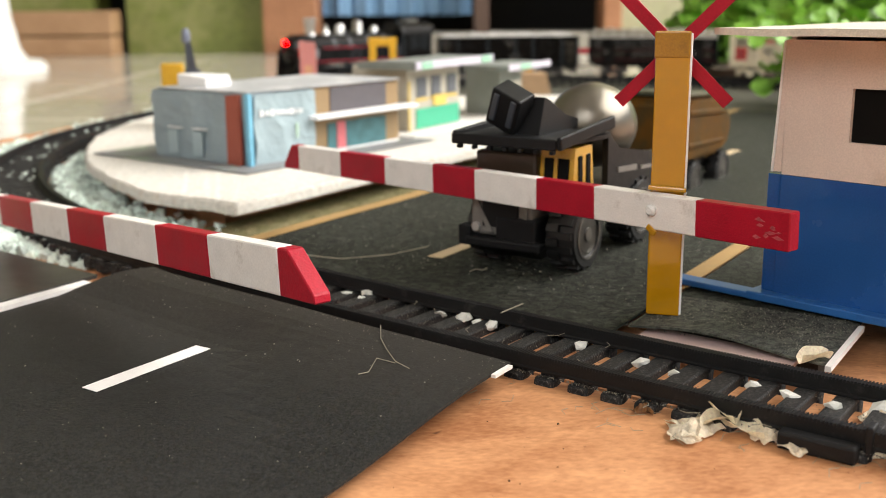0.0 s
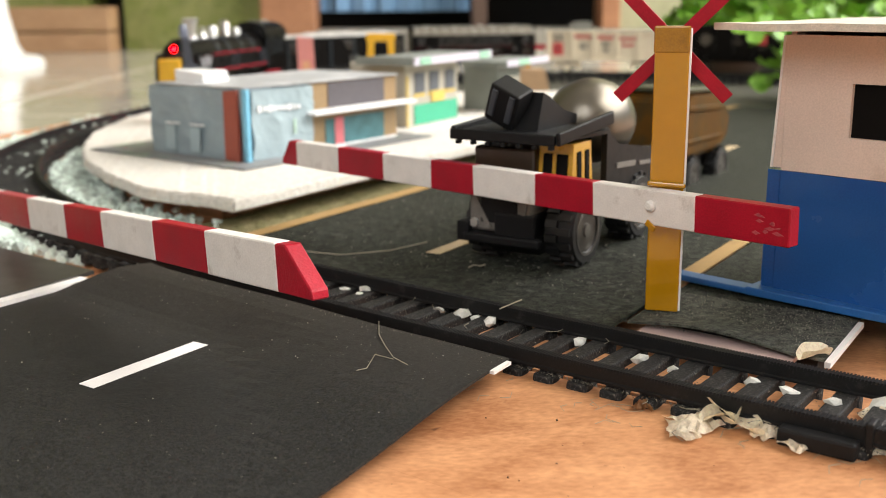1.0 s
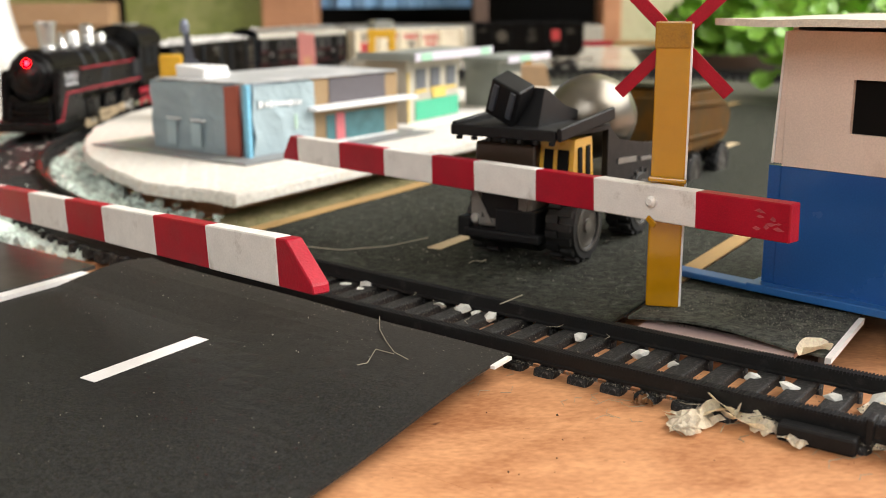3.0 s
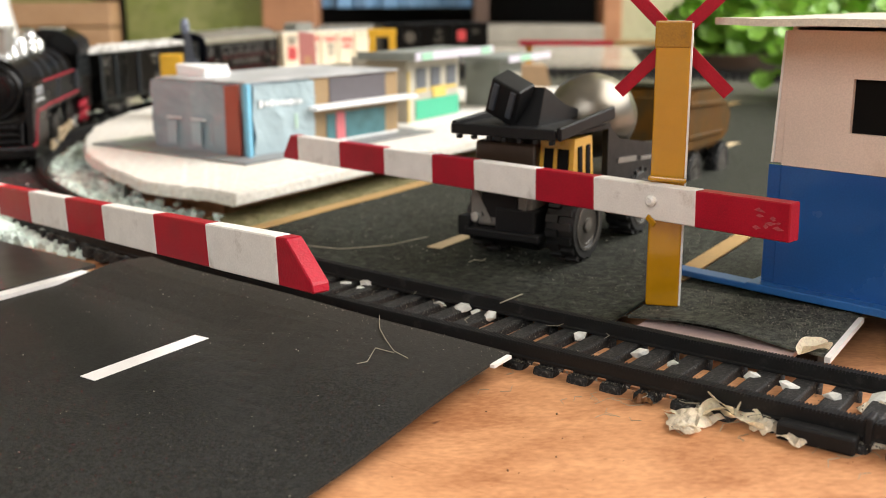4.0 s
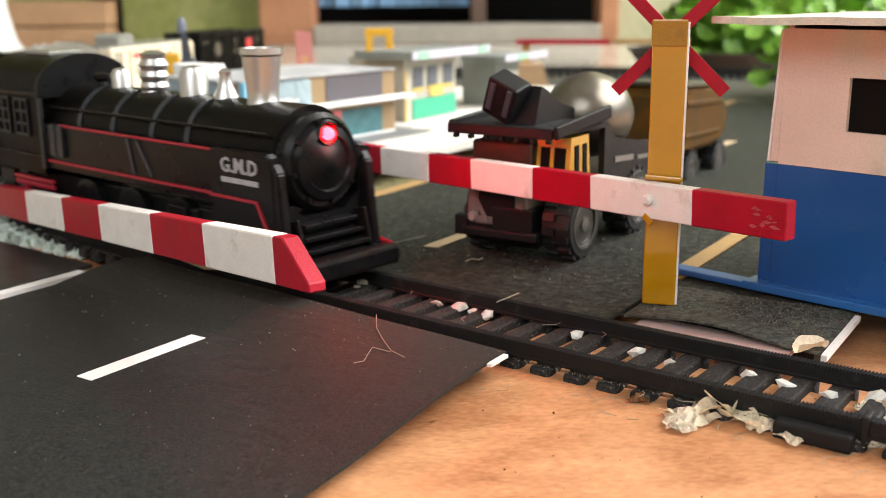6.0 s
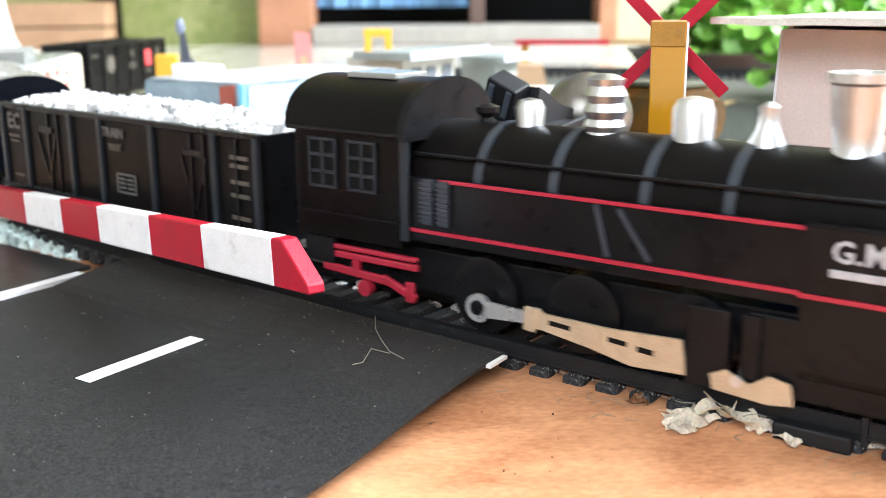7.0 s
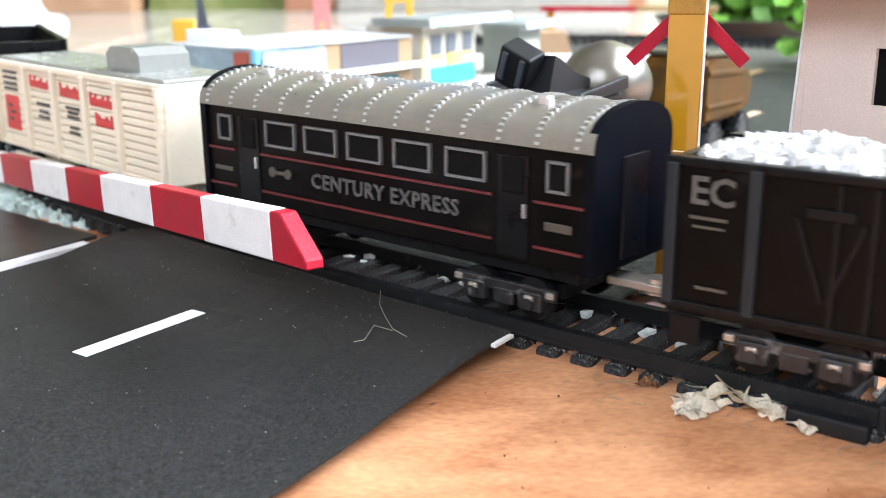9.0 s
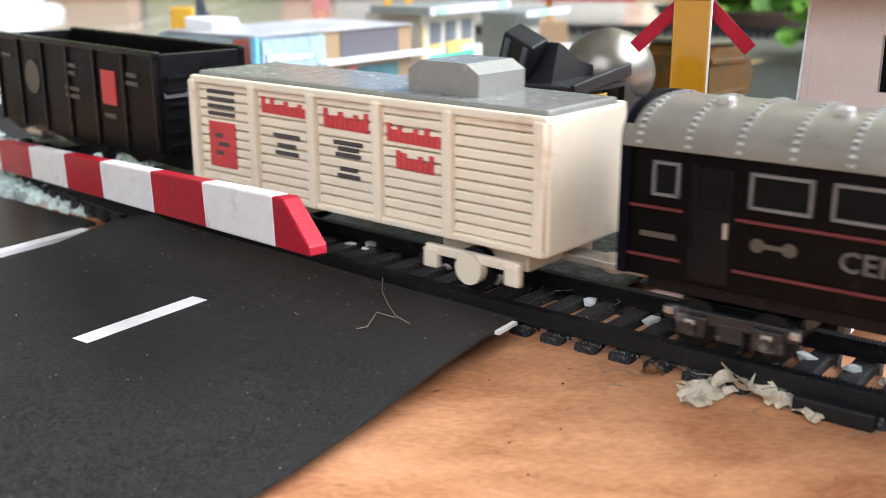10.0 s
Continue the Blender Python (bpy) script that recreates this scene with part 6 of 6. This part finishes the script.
# ---- small standing things on the foam ----
def standing_things():
    yellow = mat("yellow_plastic", (0.62, 0.34, 0.02), 0.4, spread=0.1)
    a = thing("toy_gantry", "yellow plastic toy gantry arch on the foam slab", "toy", at=mm(-35, 620, 12.0, 4))
    part("leg", Shape().box(-6.4, 0, 17, 4.0, 5, 34, (0, 3, 0), bevel=0.4), yellow, a)
    part("leg", Shape().box(6.6, 0, 17, 4.0, 5, 34, (0, -3, 0), bevel=0.4), yellow, a)
    part("beam", Shape().box(0, 0, 35.4, 16.5, 5, 4.6, bevel=0.5), yellow, a)
    s = thing("sign_panel", "faded pink card panel standing behind the restaurant", "sign", at=mm(-69, 548, 12.0, 4))
    pk = mat("faded_pink_card", (0.58, 0.22, 0.20), 0.6, spread=0.1)
    part("panel", Shape().prism([(-4.6, 0), (4.6, 0), (3.2, 38), (-5.0, 39)], -0.8, 0.8, "y"), pk, s)
    part("patch", Shape().box(-0.4, -0.95, 24, 4.0, 0.3, 5.0), mat("orange_patch", (0.62, 0.32, 0.18), 0.6), s)
    g = thing("toy_crane", "small dark grey toy crane post on the foam slab", "toy", at=mm(-119, 500, 12.0, 15))
    dk = mat("slate_plastic", (0.05, 0.055, 0.07), 0.45, spread=0.15)
    part("base", Shape().box(0.6, 0, 14, 7.4, 6, 28, bevel=0.8), dk, g)
    part("mast", Shape().prism([(-2.2, 27), (2.6, 27), (0.4, 41), (-2.4, 41)], -1.6, 1.6, "y"), dk, g)
    part("head", Shape().lathe([(1.6, 40), (2.2, 42), (2.0, 45), (1.2, 47)], (-1.6, 0, 0), seg=14), mat("pale_slate", (0.16, 0.18, 0.24), 0.4), g, smooth=True)
    b = thing("toy_block", "yellow plastic toy block on the foam slab", "toy", at=mm(-131, 512, 12.0, 10))
    part("block", Shape().box(0, 0, 15, 10.5, 8, 30, bevel=0.6), yellow, b)
    c = thing("cardboard_block", "small tan cardboard block at the back", "box", at=mm(62, 735, 0, 5))
    part("block", Shape().prism([(-14, 0), (14, 0), (9, 21), (-12, 21)], -8, 8, "y"), mat("tan_cardboard", (0.42, 0.27, 0.15), 0.8), c)
    # barrier of the far crossing
    f = thing("far_barrier", "long red and ochre striped bar at the far crossing", "barrier", at=mm(146, 938, 0, -4))
    for x0, x1, m in ((-78, 5, RED), (5, 22, LINE_OCHRE), (22, 74, LINE_OCHRE)):
        part("band", Shape().box((x0 + x1) / 2, 0, 25.8, x1 - x0, 4, 4.6, (0, 0.3, 0), bevel=0.4), m, f)
    for x in (-69, 67):
        part("post", Shape().box(x, 4.6, 13, 6, 5, 26, bevel=0.4), MUSTARD, f)


# ---- loose bits by the rails ----
def pebbles():
    rnd = random.Random(21)
    stone = mat("white_pebble", (0.66, 0.66, 0.62), 0.6, spread=0.12, scale=500, bump=0.3)
    spots = [(-26.6, 243.5, 1.6), (-22.8, 234.9, 1.4), (-17.5, 234.3, 1.7), (-19.0, 230.1, 1.1), (-0.8, 218.1, 1.3), (4.0, 214.3, 2.0), (9.6, 209.0, 1.5), (27.1, 195.7, 1.4), (37.0, 185.0, 1.7), (41.9, 179.5, 1.3), (54.4, 172.9, 1.5), (59.4, 168.0, 1.7), (64.9, 162.8, 1.6), (30.8, 213.3, 1.5), (72.4, 161.4, 1.8), (7.0, 212.6, 1.2)]
    for x, y, r in spots:
        s = Shape()
        m = Matrix.Translation((x, y, r * 0.5 + 3.5)) @ Euler((rnd.uniform(-0.4, 0.4), rnd.uniform(-0.4, 0.4), rnd.uniform(0, 6))).to_matrix().to_4x4()
        g = bmesh.ops.create_icosphere(s.bm, subdivisions=1, radius=r * 1.05)["verts"]
        for v in g:
            v.co = v.co * (1 + 0.75 * noise.noise(v.co * 0.9 + Vector((x, y, 0))))
            v.co.z *= 0.6
        s.move(m)
        tagged(part("pebble", s, stone), "small white pebble lying between the sleepers", "pebble", "pebbles on the track")


def crumple(rnd, w, d, h, seed):
    """A crumpled thin scrap."""
    s = Shape()
    n = 9
    grid = {}
    for i in range(n):
        for j in range(n):
            a, b = i / (n - 1) - 0.5, j / (n - 1) - 0.5
            k = 1.0 + 0.45 * noise.noise(Vector((a * 3, b * 3, seed)))
            z = h * (0.35 + 0.9 * abs(noise.noise(Vector((a * 3.1 + seed, b * 3.1, seed * 2)))) + 0.5 * noise.noise(Vector((a * 7, b * 7, seed)))) * (1.2 - 1.6 * max(abs(a), abs(b)))
            grid[i, j] = s.bm.verts.new((a * w * k, b * d * k, max(0.15, z)))
    for i in range(n - 1):
        for j in range(n - 1):
            s.bm.faces.new((grid[i, j], grid[i + 1, j], grid[i + 1, j + 1], grid[i, j + 1]))
    bmesh.ops.solidify(s.bm, geom=list(s.bm.faces), thickness=0.2)
    return s


def petal(length, width, curl, seed):
    """A dry curled petal lying along x."""
    s, n, m = Shape(), 9, 6
    grid = {}
    for i in range(n):
        for j in range(m):
            a, b = i / (n - 1), j / (m - 1) * 2 - 1
            w = width * (0.12 + 0.88 * math.sin(math.pi * min(1.0, a * 0.93 + 0.05)) ** 0.7) / 2
            z = curl * (0.55 * b * b + 0.35 * math.sin(a * 3.0) + 0.35 * noise.noise(Vector((a * 3, b * 1.5, seed))))
            grid[i, j] = s.bm.verts.new(((a - 0.5) * length, b * w + 0.12 * width * math.sin(a * 2.6 + seed), max(0.12, z + 0.2)))
    for i in range(n - 1):
        for j in range(m - 1):
            s.bm.faces.new((grid[i, j], grid[i + 1, j], grid[i + 1, j + 1], grid[i, j + 1]))
    bmesh.ops.solidify(s.bm, geom=list(s.bm.faces), thickness=0.18)
    return s


def litter():
    rnd = random.Random(31)
    pale = mat("pale_dry_scrap", (0.97, 0.88, 0.70), 0.75, spread=0.2, scale=300, bump=0.5, second=(0.6, 0.54, 0.44), amount=0.15)
    grey = mat("grey_fibre_scrap", (0.90, 0.81, 0.66), 0.8, spread=0.2, scale=400, bump=0.5)
    leafm = mat("brown_leaf", (0.26, 0.11, 0.035), 0.6, spread=0.25, scale=300, bump=0.3)
    for x, y, w, d, h, m, rz in ((41.4, 158.6, 7.6, 5.5, 3.6, grey, 20), (51.6, 153.4, 5.0, 4, 3.4, grey, 10), (55.6, 150.4, 6.2, 4.4, 3.6, grey, 40), (67.5, 148.6, 8, 6, 3.5, grey, 0), (73.5, 160.0, 8, 6, 4.0, grey, 30), (38.8, 156.4, 5, 4, 2.4, grey, 80), (59.2, 150.0, 4, 4, 2.4, grey, 15)):
        s = crumple(rnd, w * 1.25, d * 1.25, h * 0.85, x * 0.37).move(mm(0, 0, 0, rz)).move(Matrix.Translation((x, y, ply_height(x, y) + 0.05)))
        tagged(part("scrap", s, m), "crumpled pale dry scrap beside the rails", "scrap", "scraps by the track")
    for x, y, l, w, h, rz, lift in ((45.8, 159.8, 7.4, 5.2, 2.6, 118, 1.5), (48.0, 155.4, 8.4, 4.6, 2.4, -48, 0.2), (44.4, 157.6, 6.0, 3.8, 1.8, 24, 1.2), (67.6, 180.0, 7.0, 4.6, 2.4, 30, 4.0)):
        s = petal(l, w, h, x * 0.31).move(mm(0, 0, 0, rz)).move(Matrix.Translation((x, y, ply_height(x, y) + lift)))
        tagged(part("petal", s, pale, smooth=True), "curled dry cream petal beside the rails", "petal", "petals by the track")
    s = crumple(rnd, 5, 3.6, 2.2, 4.4).move(mm(0, 0, 0, 60)).move(Matrix.Translation((34.6, 166.4, 2.5)))
    tagged(part("dry_leaf", s, leafm), "brown dry leaf scrap on the plywood", "leaf")
    # loose hairs and fibres
    hair = mat("pale_fibre", (0.30, 0.27, 0.20), 0.6)

    def strand(pts, z, r=0.13):
        cu = bpy.data.curves.new("fibre", "CURVE")
        cu.dimensions, cu.bevel_depth, cu.bevel_resolution = "3D", r / 1000, 1
        sp = cu.splines.new("POLY")
        sp.points.add(len(pts) - 1)
        for q, (x, y) in zip(sp.points, pts):
            q.co = (x / 1000, y / 1000, (z + 0.3 * rnd.random()) / 1000, 1)
        cu.materials.append(hair)
        return tagged(new("fibre", cu), "thin pale dry fibre lying on the road", "fibre", "fibres")
    strand([(-13.0, 202.6), (-12.5, 194.2), (-10.9, 187), (-9.1, 180.4), (-6.4, 176.8)], 6.6, 0.08)
    strand([(-9.1, 180.4), (-12.6, 183.0), (-13.6, 175.2), (-15.4, 174.6)], 6.4, 0.08)
    strand([(6.2, 242.7), (7.6, 245.4), (9.4, 244.8), (10.4, 246.4)], 7.0)
    strand([(11.5, 203.0), (16.5, 209.5)], 8.8)
    strand([(-38, 262), (-26, 258), (-14, 262), (-4, 270)], 6.9)
    for i in range(46):
        a = rnd.uniform(30, 238)
        p = track(a, rnd.choice((13, 14.5, 16, -6, 0, 6)) + rnd.uniform(-2, 2))
        h = rnd.uniform(0, 6.28)
        l = rnd.uniform(2, 6)
        strand([(p.x, p.y), (p.x + l * 0.5 * math.cos(h), p.y + l * 0.5 * math.sin(h)), (p.x + l * math.cos(h + 0.5), p.y + l * math.sin(h + 0.5))], 5.2 if i % 2 else 3.0, 0.06)
    # lint along the wooden edge of the track
    for i in range(60):
        p = track(rnd.uniform(70, 238), 12.5 + abs(rnd.gauss(0, 5)))
        h, l = rnd.uniform(0, 6.28), rnd.uniform(1.5, 5)
        strand([(p.x, p.y), (p.x + l * 0.5 * math.cos(h), p.y + l * 0.5 * math.sin(h)), (p.x + l * math.cos(h + 0.7), p.y + l * math.sin(h + 0.7))], 0.15 + ply_height(p.x, p.y), 0.05)
    # fine dust and grit on road, apron and wood
    dust = Shape()
    for i in range(1500):
        u, v = rnd.uniform(20, 172), rnd.uniform(-208, -88)
        if rnd.random() < 0.45:
            u = rnd.uniform(140, 172)
        x, y = uv(min(u, near_end(v) - 1), v)
        chip(dust.bm, x, y, ramp_near(u, v) + 0.03, 0.03 + 0.12 * rnd.random() ** 5, rnd)
    for i in range(2600):
        x, y = uv(rnd.uniform(189, 216), rnd.uniform(-79, -40))
        chip(dust.bm, x, y, 6.5, 0.04 + 0.12 * rnd.random() ** 5, rnd)
    for i in range(1500):
        x, y = uv(rnd.uniform(200, 300), rnd.uniform(-196, -82))
        chip(dust.bm, x, y, 6.8, 0.05 + 0.16 * rnd.random() ** 4, rnd)
    for i in range(2200):
        p = track(rnd.uniform(-30, 240), rnd.choice((rnd.uniform(-8.3, 8.3), rnd.uniform(11.2, 12.2))))
        chip(dust.bm, p.x, p.y, 4.1, rnd.uniform(0.04, 0.13), rnd)
    tagged(part("dust", dust, mat("grey_dust", (0.20, 0.19, 0.16), 0.9, island=0.4)), "pale dust specks over road and rails", "dust", kind="stuff")
    crumbs = Shape()
    for i in range(110):
        x, y = rnd.uniform(-10, 95), rnd.uniform(95, 172)
        if x * V.x + y * V.y > -85:
            chip(crumbs.bm, x, y, ply_height(x, y) + 0.03, 0.06 + 0.2 * rnd.random() ** 3, rnd)
    tagged(part("crumbs", crumbs, mat("dark_crumbs", (0.10, 0.06, 0.035), 0.9)), "dark specks scattered on the plywood", "crumbs", kind="stuff")


# ---- potted plants by the veranda ----
def plant(x, y, height, spread_, count, seed, size=1.0, ground=FLOOR_Z):
    leafm = LEAF
    p = thing("potted_plant", "leafy bright green plant in a dark pot on the floor", "plant", "plants by the veranda", at=mm(x, y, ground))
    part("pot", Shape().lathe([(70 * size, 0), (90 * size, 30 * size), (95 * size, 34 * size), (88 * size, 34 * size), (84 * size, 26 * size)], seg=28), mat("dark_pot", (0.05, 0.045, 0.04), 0.6), p, smooth=True)
    rnd = random.Random(seed)
    leaves = Shape()
    for k in range(count):
        a, r = rnd.uniform(0, 6.28), spread_ * math.sqrt(rnd.random())
        top = Vector((r * math.cos(a), r * math.sin(a), height * (0.2 + 0.8 * rnd.random()) * (1 - 0.35 * r / spread_)))
        if k % 6 == 0:
            part("stem", Shape().cyl((top.x * 0.25, top.y * 0.25, 20 * size), tuple(top), 1.4 * size + 0.2, 0.7 * size + 0.1, 6), leafm, p)
        for q in range(3):
            sz = rnd.uniform(8, 14) * (0.55 + 0.45 * size)
            m = Matrix.Translation(top + Vector((rnd.uniform(-14, 14), rnd.uniform(-14, 14), rnd.uniform(-10, 10)))) @ Euler((rnd.uniform(-0.9, 0.9), rnd.uniform(-0.9, 0.9), rnd.uniform(0, 6.28))).to_matrix().to_4x4()
            ring = []
            n = 15
            for i in range(n):
                b = 2 * math.pi * i / n
                rad = sz * (0.62 + 0.38 * abs(math.cos(2.5 * b)))
                ring.append(leaves.bm.verts.new(m @ Vector((rad * math.cos(b), rad * math.sin(b), 0.12 * rad * math.cos(5 * b)))))
            c = leaves.bm.verts.new(m @ Vector((0, 0, -2.0)))
            for i in range(n):
                leaves.bm.faces.new((c, ring[i], ring[(i + 1) % n]))
    tagged(part("leaves", leaves, leafm, p, "lobed bright green leaves", smooth=True), kind="stuff")


LEAF = mat("fresh_leaf", (0.20, 0.42, 0.05), 0.45, spread=0.3, scale=30, fine=300, island=0.4, bump=0.1)


def plants():
    for x, y, h, sp, n, sd in ((370, 1060, 250, 110, 300, 1), (520, 1090, 260, 120, 300, 2), (690, 1060, 250, 120, 200, 3), (272, 1000, 105, 55, 130, 4)):
        plant(x, y, h, sp, n, sd)
    plant(290, 655, 92, 92, 190, 9, 0.3, 0.0)


# ---- build ----
room()
back_wall()
board()
roads()
foam_board()
gravel()
barriers()
house()
card_shop()
card_station()
standing_things()
mixer_truck()
tipper_truck()
plants()
TRAIN = [(engine(), 256, 40), (gondola(), 121.5, 37), (coach(), 0, 32), (boxcar(), -112.5, 31), (hopper(), -218, 31)]
pebbles()
litter()
railway()
motions()
